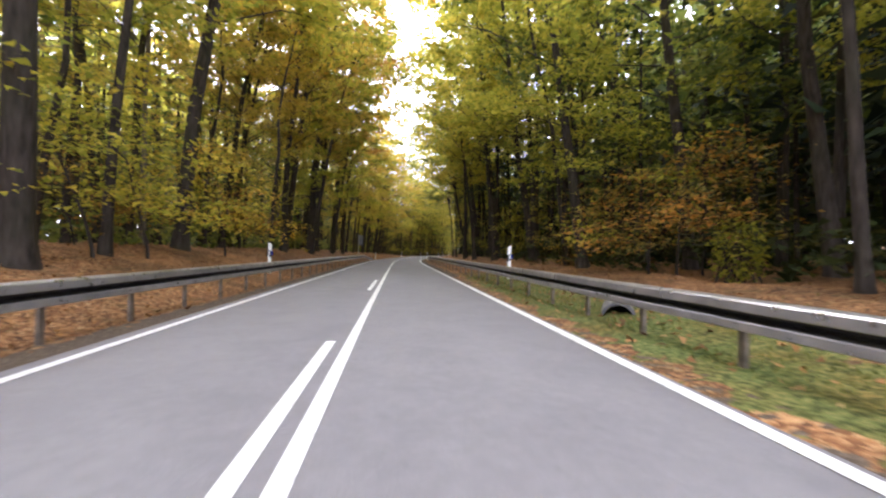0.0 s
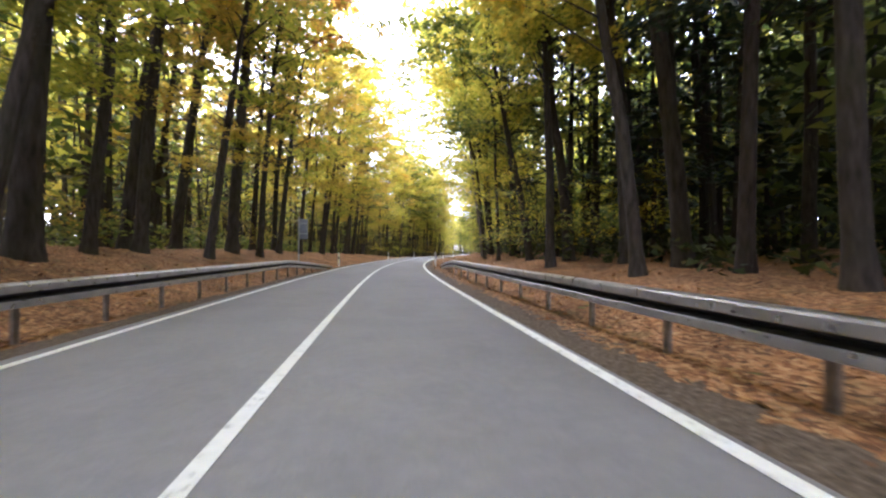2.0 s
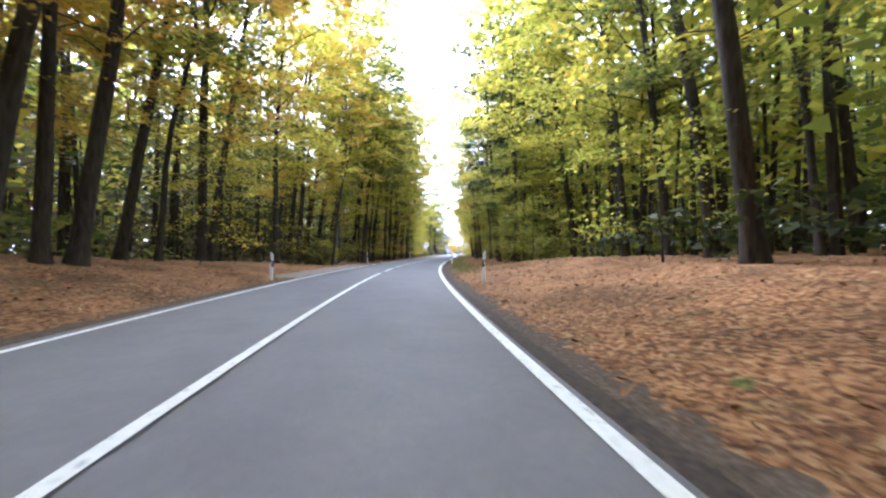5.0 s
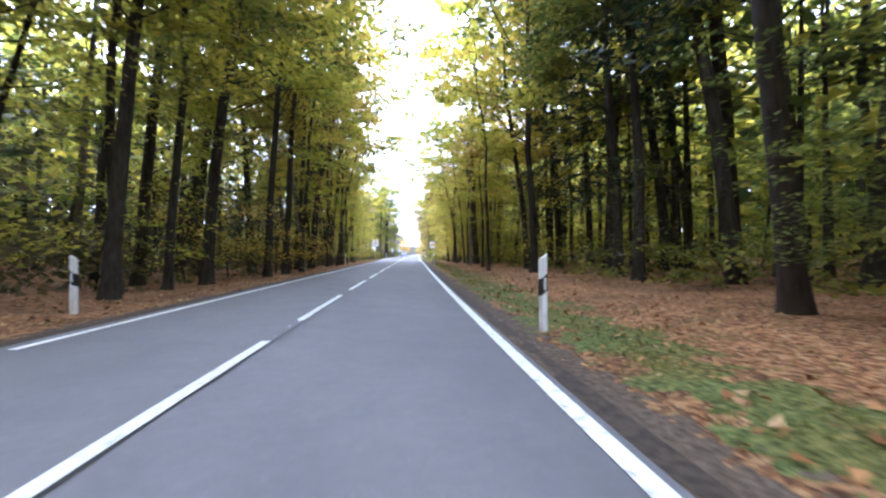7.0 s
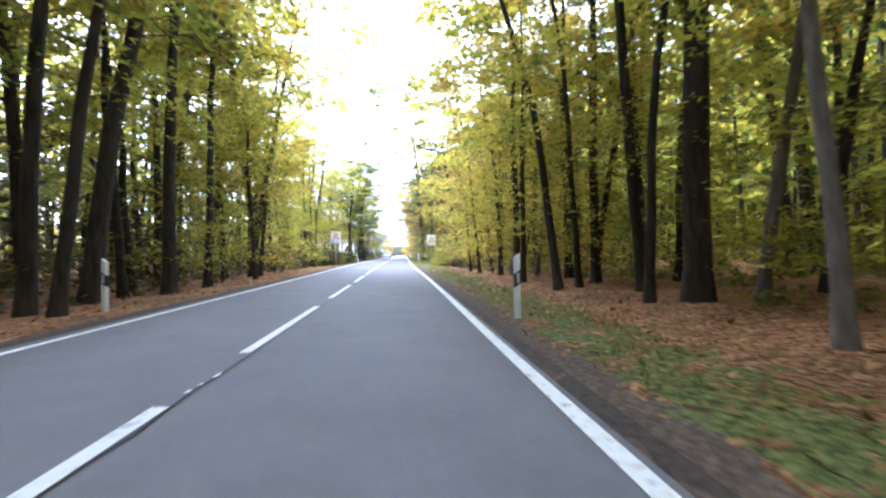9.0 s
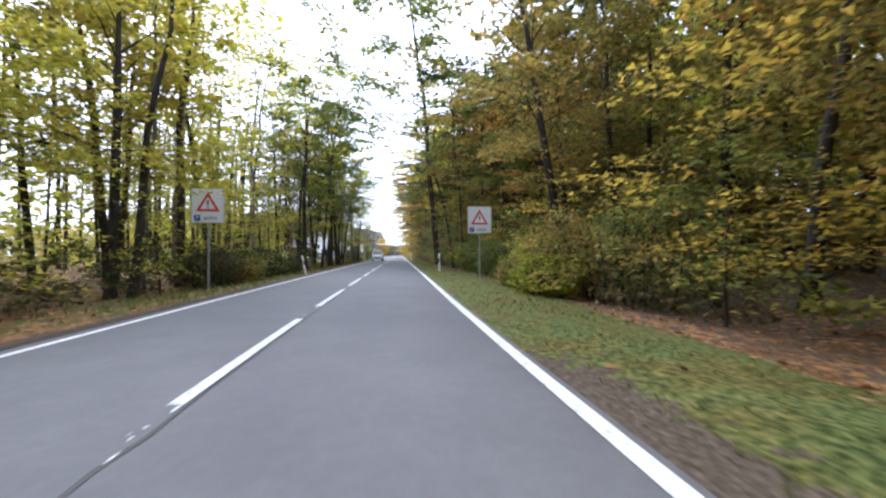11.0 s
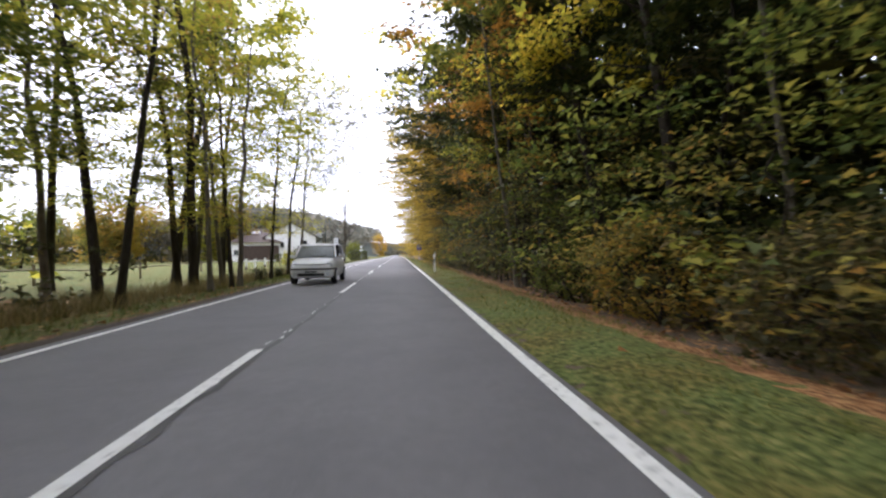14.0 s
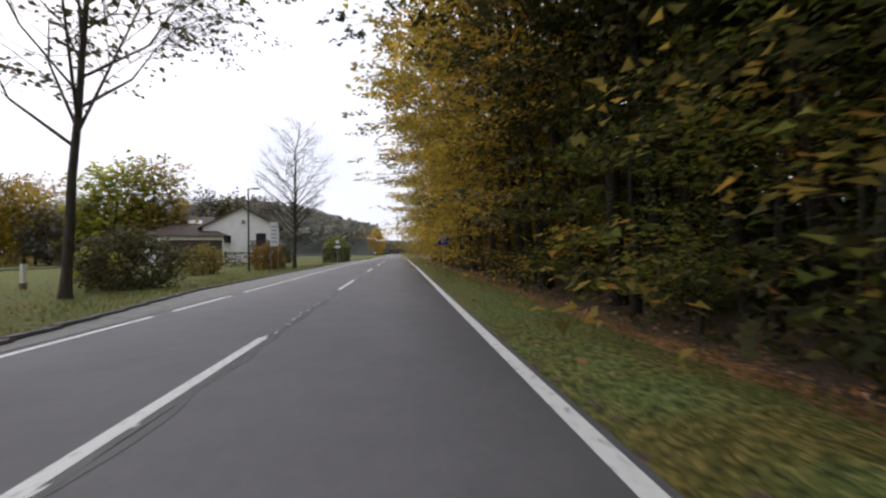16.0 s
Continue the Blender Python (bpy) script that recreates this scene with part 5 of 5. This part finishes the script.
def house():
    W, L, E, R = 11.6, 14.0, 6.0, 3.3
    m = stand(322.5, -27.2, float(bank(320, -25)) - 0.1, 22)
    h = thing("house", "white plastered gabled house with a brown tiled roof", "house", m)
    bm = bmesh.new()
    prof = [(-W / 2, -0.3), (W / 2, -0.3), (W / 2, E), (0, E + R), (-W / 2, E)]
    a, b = [bm.verts.new((x, -L / 2, z)) for x, z in prof], [bm.verts.new((x, L / 2, z)) for x, z in prof]
    bm.faces.new(a); bm.faces.new(b[::-1])
    for i in range(5):
        bm.faces.new((a[i], b[i], b[(i + 1) % 5], a[(i + 1) % 5]))
    bmesh.ops.recalc_face_normals(bm, faces=bm.faces)
    part("wall", (bm, PLASTER), h)
    r = part("roof", (gable_roof(W, L + 1.0, R, 0.7), ROOF_TILE), h, "brown tiled roof", pose(0, 0, E + 0.03))
    part("chimney", (block(0.6, 0.6, 1.3, 0.02, (1.6, 2.0, R - 0.4)), STONE), r, "grey chimney")
    for sx in (-1, 1):
        part("bargeboard", (block(0.06, 0.08, math.hypot(W / 2 + 0.7, R * 1.12), 0.0), TIMBER), h, "dark timber", pose(sx * (W / 2 + 0.7), -L / 2 - 0.54, E - 0.36, 0, -sx * math.degrees(math.atan2(W / 2, R)), 0))
    for x, z, w, hh in ((-2.4, 4.0, 1.5, 1.35), (0.2, 6.9, 0.7, 0.7), (-3.0, 1.4, 1.3, 1.3)):
        window(h, x, -L / 2 - 0.004, z, w, hh, 0)
    for y in (-4.5, -1.0, 3.0):
        window(h, W / 2 + 0.004, y, 3.9, 1.2, 1.3, 90)
        window(h, W / 2 + 0.004, y, 1.4, 1.2, 1.3, 90)
    bal = part("balcony", (block(3.4, 1.1, 0.14, 0.01, (2.9, -L / 2 - 0.56, 2.75)), TIMBER), h, "dark timber balcony")
    for i in range(3):
        part("rail_board", (block(3.4, 0.04, 0.2, 0.0, (2.9, -L / 2 - 1.1, 2.95 + 0.29 * i)), TIMBER), bal)
    part("balcony_door", (plate(rounded(1.6, 2.1, 0.02, 1), 0.03), PANE), h, "dark glazed door", pose(2.9, -L / 2 - 0.004, 3.95))
    # the lower wing with its shallow roof
    g = thing("annexe", "low white annexe with a hipped brown roof", "house", stand(315.5, -33.0, float(bank(315, -33)) - 0.1, 22))
    part("wall", (block(10.5, 8.5, 4.8, 0.0, (0, 0, -0.2)), PLASTER), g)
    bm = bmesh.new()
    v = [bm.verts.new(p) for p in ((-6, -5, 4.5), (6, -5, 4.5), (6, 5, 4.5), (-6, 5, 4.5), (-2.2, 0, 6.4), (2.2, 0, 6.4))]
    for q in ((0, 1, 5, 4), (1, 2, 5), (2, 3, 4, 5), (3, 0, 4), (3, 2, 1, 0)):
        bm.faces.new([v[i] for i in q])
    part("roof", (bm, ROOF_TILE), g, "brown tiled hipped roof")
    # Dark plate in place of the open carport's shaded inside.
    part("gate", (plate(rounded(8.0, 3.4, 0.03, 1), 0.05), TIMBER), g, "dark plate standing for the shaded open carport", pose(1.0, -4.26, 2.1))
    window(g, -4.2, -4.26, 2.2, 1.0, 1.2, 0)
    # the house behind
    f = thing("house", "white house with a flat-pitched roof and bright skylight", "house", stand(323.3, -37.1, float(bank(323, -37)), 22))
    part("wall", (block(8, 9, 6.0, 0.0, (0, 0, -0.3)), PLASTER), f)
    rr = part("roof", (gable_roof(9.4, 9.4, 2.6, 0.5), ROOF_TILE), f, "dark roof", pose(0, 0, 5.7, 0, 0, 90))
    for y in (-1.6, 1.8):
        part("skylight", (block(1.3, 2.2, 0.08, 0.01), GLINT), rr, "bright glazed roof panel", pose(-2.3, y, 1.52, 0, -29, 0))
    for x in (-2, 1.6):
        window(f, x, -4.504, 3.9, 1.3, 1.3, 0)


house()


def shrub(name, label, s, d, wx, wy, wz, n, colour, size, seed, trimmed=False, category="bush"):
    """Leaves round a frame of branching stems; a clipped hedge keeps flat faces."""
    rng = np.random.default_rng(seed)
    o = thing(name, label, category, stand(s, d, float(bank(s, d)) - 0.05, 0))
    wood = Heap()
    for i in range(14):
        a, b = rng.uniform(-0.35, 0.35, 2), rng.uniform(-0.5, 0.5, 2)
        wood.add(*tube([(a[0] * wx, a[1] * wy, 0), ((a[0] + b[0]) / 2 * wx, (a[1] + b[1]) / 2 * wy, wz * 0.5), (b[0] * wx * 0.8, b[1] * wy * 0.8, wz * 0.85)], [0.03, 0.02, 0.006], 4))
    tagged(part("stem_frame", wood.mesh("stem_frame", BARK, True), o), kind="stuff")
    if trimmed:
        p = rng.uniform(-0.5, 0.5, (n, 3))
        k = rng.integers(0, 3, n)
        p[np.arange(n), k] = np.sign(p[np.arange(n), k]) * rng.uniform(0.42, 0.5, n)
        p = (p + [0, 0, 0.5]) * [wx, wy, wz]
    else:
        a = rng.normal(0, 1, (n, 3))
        a /= np.linalg.norm(a, axis=1)[:, None]
        lump = np.array([1 + 0.42 * noise.noise(Vector(q * 1.7) + Vector((seed, 0, 0))) + 0.3 * noise.noise(Vector(q * 4.5) + Vector((0, seed, 0))) for q in a])
        q = a * (lump * rng.uniform(0.55, 1.0, n) ** 0.5)[:, None]
        p = np.c_[q[:, 0] * wx / 2, q[:, 1] * wy / 2, wz * (0.48 + 0.5 * q[:, 2])] + rng.normal(0, 0.07, (n, 3))
    v, f = leaves(rng, p, size * rng.uniform(0.7, 1.3, (n, 1)), 0.8, 0.7, small=True)
    part("foliage", mesh_of("foliage", v, f, LEAF[colour]), o)
    return o


for s, d, r in ((226.0, -8.6, 0.17), (231.5, -9.0, 0.16), (236.0, -8.6, 0.15)):
    tree("beech", "green" if s < 230 else "yellow_green", s, d, r, rng=dice)
tree("bare", "brown_green", 257.0, -8.9, 0.16, 20, rng=dice)
tree("leafless", "olive", 279.0, -7.1, 0.17, 0, rng=dice)
# Trees marked haze carry the distance haze in their leaf colour.
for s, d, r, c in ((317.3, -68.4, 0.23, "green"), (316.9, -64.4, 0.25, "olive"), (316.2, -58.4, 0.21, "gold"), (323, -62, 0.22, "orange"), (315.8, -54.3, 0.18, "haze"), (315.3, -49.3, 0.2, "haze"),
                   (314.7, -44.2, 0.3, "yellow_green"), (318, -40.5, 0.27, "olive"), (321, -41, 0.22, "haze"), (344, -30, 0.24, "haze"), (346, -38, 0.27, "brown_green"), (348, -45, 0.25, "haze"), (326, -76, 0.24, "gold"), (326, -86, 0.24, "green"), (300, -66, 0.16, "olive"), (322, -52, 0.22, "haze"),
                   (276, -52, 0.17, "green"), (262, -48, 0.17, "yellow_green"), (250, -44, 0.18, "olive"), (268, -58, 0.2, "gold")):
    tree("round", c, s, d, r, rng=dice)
build_thicket("meadow_edge_woods", "autumn trees beyond the meadow", -1, 345, 385, 52, 190, 9000, 12, "olive", 48, 1.3)
tree("round", "gold", 440.0, -8.6, 0.2, rng=dice)
for s, d in ((216, -13), (221, -11.0), (226, -12.5), (224, -18), (231, -14)):
    tree("beech", "green", s, d, 0.18, rng=dice)
shrub("bush", "small yellow-green bush at the edge of the dark woods", 9.8, 9.2, 1.2, 1.2, 1.7, 900, "yellow_green", 0.11, 9)
shrub("bush", "large round brownish-green bush on the grass", 260.2, -8.8, 3.6, 3.4, 2.4, 5200, "brown_green", 0.14, 1)
shrub("bush", "yellow-green bush beside the spreading tree", 262.3, -11.4, 1.8, 1.8, 1.8, 1800, "yellow_green", 0.15, 2)
shrub("bush", "reddish brown bush below the lamp", 279.5, -9.6, 3.0, 2.6, 2.3, 2600, "orange", 0.15, 3)
shrub("bush", "reddish brown bush beside the garden", 272.0, -11.5, 2.8, 2.6, 2.0, 2400, "olive", 0.15, 4)
shrub("bush", "dark green bush at the garden", 284.0, -10.0, 3.0, 2.6, 2.3, 2400, "dark", 0.16, 5)
shrub("hedge", "clipped dark green hedge beside the lay-by", 302.4, -7.0, 3.2, 5.0, 1.95, 4200, "dark", 0.16, 6, True, "hedge")
shrub("hedge", "clipped dark green garden hedge", 290.0, -16.0, 10.0, 1.2, 1.6, 4200, "dark", 0.16, 7, True, "hedge")
shrub("garden_tree", "rounded light green garden tree", 326.0, -10.5, 5.0, 5.0, 4.6, 4200, "green", 0.24, 8, False, "tree")
for i, (s, d, w) in enumerate(((233.2, -5.6, 0.8), (235.4, -5.3, 0.7), (238.0, -5.0, 0.6), (239.4, -5.2, 0.55), (243.5, -4.6, 0.5), (246.2, -4.5, 0.45), (249.0, -5.6, 0.5))):
    shrub("bush", "small clipped bush in the verge", s, d, w, w, w * 0.95, 420, ("dark", "dark", "dark", "green", "olive", "dark", "orange")[i], 0.09, 20 + i)

for i, (s, d, w, h, c) in enumerate(((176.4, 6.0, 2.2, 1.3, "yellow_green"), (178.8, 6.1, 2.0, 1.2, "olive"), (177.0, 6.8, 3.0, 2.6, "olive"), (179.8, 6.9, 2.6, 2.0, "yellow_green"), (182.6, 7.9, 3.2, 3.0, "green"), (185.4, 7.0, 2.8, 2.2, "green"),
                                    (175.0, 8.6, 3.4, 3.4, "green"), (190.0, 6.6, 2.8, 2.2, "green"), (195.5, 8.0, 3.0, 2.4, "brown_green"), (198.4, 7.4, 2.6, 2.4, "yellow_green"), (201.4, 6.9, 2.4, 2.0, "green"), (204.6, 7.8, 2.8, 2.4, "olive"), (215.0, 7.2, 3.0, 2.2, "brown_green"), (219.5, 7.4, 3.2, 2.6, "olive"), (224.0, 7.6, 3.0, 2.2, "green"))):
    shrub("bush", "leafy " + COLOUR_WORDS[c] + " bush crowding the grass verge", s, d, w, w, h, 3600, c, 0.105, 40 + i)

# The first bush stands in for a heap of cut dark branches.
for i, (s, d, w, h, c) in enumerate(((190.6, -5.4, 2.4, 1.2, "dark"), (189.0, -6.8, 2.6, 1.7, "dark"), (182.6, -6.0, 2.6, 1.7, "brown_green"), (184.9, -5.7, 1.8, 1.1, "olive"), (186.9, -6.2, 2.2, 1.6, "green"), (104.2, -6.6, 2.0, 1.5, "brown_green"), (107.6, -6.9, 2.2, 2.0, "yellow_green"), (192.2, -7.4, 3.0, 2.0, "brown_green"), (195.4, -7.0, 2.4, 1.5, "green"), (184.5, -6.8, 2.6, 1.6, "brown_green"))):
    shrub("bush", "low " + COLOUR_WORDS[c] + " bush beside the forest verge", s, d, w, w, h, 2600, c, 0.11, 60 + i)

# fence posts and wires along the meadow
fence = thing("meadow_fence", "low weathered wooden fence across the meadow", "fence", stand(246, -15.0, 0))
base = fence.matrix_world.inverted()
for i in range(14):
    s, d = 226 + 4.0 * i, -17.5 + 0.25 * i
    part("fence_post", (block(0.11, 0.11, 1.15 + dice.uniform(-0.1, 0.1), 0.015), WOOD_POST), fence, "", base @ stand(s, d, float(bank(s, d)) - 0.1, dice.uniform(-20, 20)))
    if i < 13:
        a, b = Vector([float(q) for q in at(s, d, float(bank(s, d)) + 0.8)]), Vector([float(q) for q in at(s + 4.0, d + 0.25, float(bank(s + 4, d + 0.25)) + 0.8)])
        mm = base @ Matrix.Translation(a) @ (b - a).to_track_quat("Z", "Y").to_matrix().to_4x4()
        part("fence_rail", (rod(0.045, 0.04, 0, (b - a).length, 6), WOOD_POST), fence, "", mm)
for s, d in ((253, -13.2), (249.5, -11.2), (262.0, -14.2)):
    p = thing("marker_post", "white painted wooden post in the meadow", "post", stand(s, d, float(bank(s, d)) - 0.05))
    part("shaft", (block(0.16, 0.16, 1.1, 0.02), WHITE), p)
    part("foot", (block(0.2, 0.2, 0.3, 0.02), WOOD_POST), p, "bare wooden foot")

lamp = thing("street_lamp", "tall dark street lamp with a flat head", "street lamp", stand(274.9, -9.4, float(bank(275, -9.4)), 0))
part("pole", (rod(0.075, 0.05, -0.2, 6.2, 10), PLATE_BAR), lamp)
part("arm", (block(0.5, 0.06, 0.06, 0.01, (0.22, 0, 6.15)), PLATE_BAR), lamp)
part("head", (block(0.62, 0.24, 0.1, 0.03, (0.55, 0, 6.15)), PLATE_BAR), lamp)

panel = thing("notice_board", "narrow white notice board with print on two posts", "sign", stand(276.8, -8.1, float(bank(276.8, -8.1)), -4))
for x in (-0.28, 0.28):
    part("pole", (rod(0.03, 0.03, -0.2, 3.9, 8, (x, 0)), ZINC), panel)
b = part("board", (plate(rounded(0.62, 1.9, 0.03), 0.03), SIGN_WHITE), panel, "white board", pose(0, -0.04, 2.85))
for i in range(5):
    part("text_bar", (plate(rounded(0.40, 0.09, 0.01), 0.004), PRINT_GREY), b, "grey bar of print", pose(0, -0.034, 0.6 - 0.3 * i))
stop = thing("stop_sign", "small round white and green stop sign on a pole", "traffic sign", stand(296.0, -6.0, float(bank(296, -6)), 0))
part("pole", (rod(0.03, 0.03, -0.2, 2.9, 8), ZINC), stop)
part("disc", (plate(rounded(0.45, 0.45, 0.22, 6), 0.02), SIGN_WHITE), stop, "white disc", pose(0, -0.03, 2.65))
part("plate", (plate(rounded(0.7, 0.3, 0.02), 0.02), SIGN_WHITE), stop, "white plate", pose(0, -0.03, 2.0))


# ------------------------------------------------------------------ the far wooded hill


def far_hill():
    rng = np.random.default_rng(77)
    n = 10000
    s, d = rng.uniform(430, 640, n), rng.uniform(-190, -14, n)
    top = 33 * np.exp(-((d + 105) / 85.0) ** 2) * np.clip((s - 420) / 130, 0, 1) + 3
    crown = 8 + 3.5 * np.array([noise.noise((a * 0.09, b * 0.09, 1.0)) for a, b in zip(s, d)])
    z = top * 0.9 + crown * rng.uniform(0, 1, n) ** 0.6
    p = np.stack(at(s, d, z), 1)
    # Haze over the far hill is part of the leaf colour.
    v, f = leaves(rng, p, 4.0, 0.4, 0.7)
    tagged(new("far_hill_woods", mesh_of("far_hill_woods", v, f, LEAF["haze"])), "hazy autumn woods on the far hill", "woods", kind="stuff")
    m = 60
    S, D = np.meshgrid(np.linspace(400, 700, m), np.linspace(-240, -10, m), indexing="ij")
    Z = 33 * np.exp(-((D + 105) / 85.0) ** 2) * np.clip((S - 420) / 130, 0, 1) - 0.6
    x, y, zz = at(S.ravel(), D.ravel(), Z.ravel())
    i, j = np.meshgrid(np.arange(m - 1), np.arange(m - 1), indexing="ij")
    fq = np.stack([i * m + j, i * m + j + 1, (i + 1) * m + j + 1, (i + 1) * m + j], -1).reshape(-1, 4)
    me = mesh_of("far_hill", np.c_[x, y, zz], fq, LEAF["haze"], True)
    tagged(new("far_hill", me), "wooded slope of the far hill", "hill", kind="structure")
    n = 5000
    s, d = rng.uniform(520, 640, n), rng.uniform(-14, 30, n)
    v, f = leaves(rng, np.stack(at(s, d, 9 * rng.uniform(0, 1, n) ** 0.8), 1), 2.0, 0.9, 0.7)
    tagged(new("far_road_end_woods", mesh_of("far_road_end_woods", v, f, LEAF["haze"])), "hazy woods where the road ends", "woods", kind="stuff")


far_hill()


# ------------------------------------------------------------------ the oncoming car, at rest in its lane


def car():
    o = thing("car", "white compact hatchback in the oncoming lane", "car", stand(227.5, -1.5, 0.02, 180, 0.97, 1.04))
    # stations from the nose (-y is behind): y forward; half width; sill, belt and roof heights
    st = [(1.78, 0.58, 0.34, 0.62), (1.72, 0.70, 0.26, 0.70), (1.5, 0.79, 0.22, 0.80), (1.05, 0.82, 0.22, 0.90), (0.6, 0.82, 0.22, 0.95),
          (-0.6, 0.82, 0.22, 0.96), (-1.35, 0.81, 0.24, 0.97), (-1.68, 0.76, 0.3, 0.93), (-1.76, 0.66, 0.38, 0.85)]

    def loft(rows, ring):
        v, n = [], None
        for r in rows:
            pts = ring(*r)
            n = len(pts)
            v += pts
        f = [[k * n + i, k * n + (i + 1) % n, (k + 1) * n + (i + 1) % n, (k + 1) * n + i] for k in range(len(rows) - 1) for i in range(n)]
        return v, f + [list(range(n))[::-1], list(range((len(rows) - 1) * n, len(rows) * n))]

    def ring(y, w, z0, z1):
        half = [(0.0, z0), (w * 0.86, z0), (w * 0.97, z0 + 0.08), (w, z0 + 0.3 * (z1 - z0) + 0.05), (w * 0.985, z0 + 0.7 * (z1 - z0)), (w * 0.93, z1 - 0.02), (w * 0.6, z1 + 0.025), (0.0, z1 + 0.04)]
        return [(x, y, z) for x, z in half] + [(-x, y, z) for x, z in half[-2:0:-1]]

    part("body", mesh_of("body", *loft(st, ring), CAR_WHITE, True), o)
    cab = [(0.92, 0.72, 0.93, 0.96), (0.35, 0.68, 0.93, 1.40), (0.1, 0.66, 0.93, 1.46), (-0.8, 0.66, 0.93, 1.47), (-1.35, 0.66, 0.93, 1.42), (-1.66, 0.68, 0.93, 1.0)]

    def cab_ring(y, w, z0, z1):
        half = [(0.0, z0), (w * 1.1, z0), (w, z0 + 0.85 * (z1 - z0)), (w * 0.86, z1), (0.0, z1 + 0.03)]
        return [(x, y, z) for x, z in half] + [(-x, y, z) for x, z in half[-2:0:-1]]

    part("cabin", mesh_of("cabin", *loft(cab, cab_ring), CAR_GLASS, True), o, "glazed cabin with sky reflection in its grey")
    roof = [(0.38, 0.64, 1.40, 1.41), (0.1, 0.66, 1.44, 1.475), (-0.8, 0.66, 1.44, 1.485), (-1.40, 0.63, 1.38, 1.42)]
    part("roof", mesh_of("roof", *loft(roof, cab_ring), CAR_WHITE, True), o)
    for sx in (-1, 1):
        part("pillar", mesh_of("pillar", *tube([(sx * 0.77, 0.93, 0.94), (sx * 0.66, 0.36, 1.42)], [0.04, 0.035], 6), CAR_WHITE), o)
        part("pillar", mesh_of("pillar", *tube([(sx * 0.75, -0.25, 0.94), (sx * 0.665, -0.25, 1.44)], [0.04, 0.035], 6), PLATE_BAR), o)
        part("pillar", mesh_of("pillar", *tube([(sx * 0.76, -1.45, 0.94), (sx * 0.66, -1.3, 1.42)], [0.09, 0.07], 6), CAR_WHITE), o)
        part("mirror", (block(0.18, 0.1, 0.13, 0.03, (sx * 0.92, 0.66, 0.94)), CAR_WHITE), o)
        hl = bmesh.new()
        bmesh.ops.create_uvsphere(hl, u_segments=12, v_segments=8, radius=0.13, matrix=Matrix.Translation((sx * 0.6, 1.58, 0.66)) @ Matrix.Diagonal((1.1, 0.8, 1.0, 1)))
        part("headlight", (hl, LAMP_GLASS), o, "clear headlight")
        for y in (1.12, -1.18):
            t = bmesh.new()
            bmesh.ops.create_cone(t, cap_ends=True, segments=24, radius1=0.3, radius2=0.3, depth=0.19, matrix=pose(sx * 0.74, y, 0.3, 0, 90, 0))
            bmesh.ops.bevel(t, geom=[e for e in t.edges if len(e.link_faces) == 2 and abs(e.calc_face_angle()) > 1], offset=0.03, segments=2, affect="EDGES")
            w = part("wheel", (t, TYRE), o, "black tyre")
            q = bmesh.new()
            bmesh.ops.create_cone(q, cap_ends=True, segments=18, radius1=0.2, radius2=0.17, depth=0.03, matrix=pose(sx * 0.845, y, 0.3, 0, 90 * sx, 0))
            part("rim", (q, RIM), w, "alloy rim")
    part("grille", (block(1.0, 0.05, 0.12, 0.02, (0, 1.76, 0.30)), BLACK), o, "black lower grille")
    part("bumper_strip", mesh_of("bumper_strip", *tube([(-0.80, 1.46, 0.55), (-0.68, 1.74, 0.55), (-0.45, 1.81, 0.55), (0.45, 1.81, 0.55), (0.68, 1.74, 0.55), (0.80, 1.46, 0.55)], [0.03] * 6, 6), PLATE_BAR), o, "dark strip across the bumper")
    part("bonnet_edge", mesh_of("bonnet_edge", *tube([(-0.62, 1.70, 0.72), (0.0, 1.80, 0.70), (0.62, 1.70, 0.72)], [0.012] * 3, 5), PLATE_BAR), o, "dark bonnet gap")
    for sx in (-1, 1):
        part("fog_lamp", (rod(0.06, 0.06, 0, 0.05, 12), LAMP_GLASS), o, "round fog lamp", pose(sx * 0.6, 1.74, 0.36, -90, 0, 0))
    np_ = part("number_plate", (block(0.52, 0.02, 0.11, 0.004, (0, 1.82, 0.40)), SIGN_WHITE), o, "white plate")
    part("plate_bar", (block(0.4, 0.01, 0.05, 0.0, (0, 1.834, 0.43)), PLATE_BAR), np_, "dark bar")
    part("wiper", mesh_of("wiper", *tube([(0.1, 0.98, 0.97), (-0.45, 0.86, 1.02)], [0.012, 0.01], 4), BLACK), o)


car()
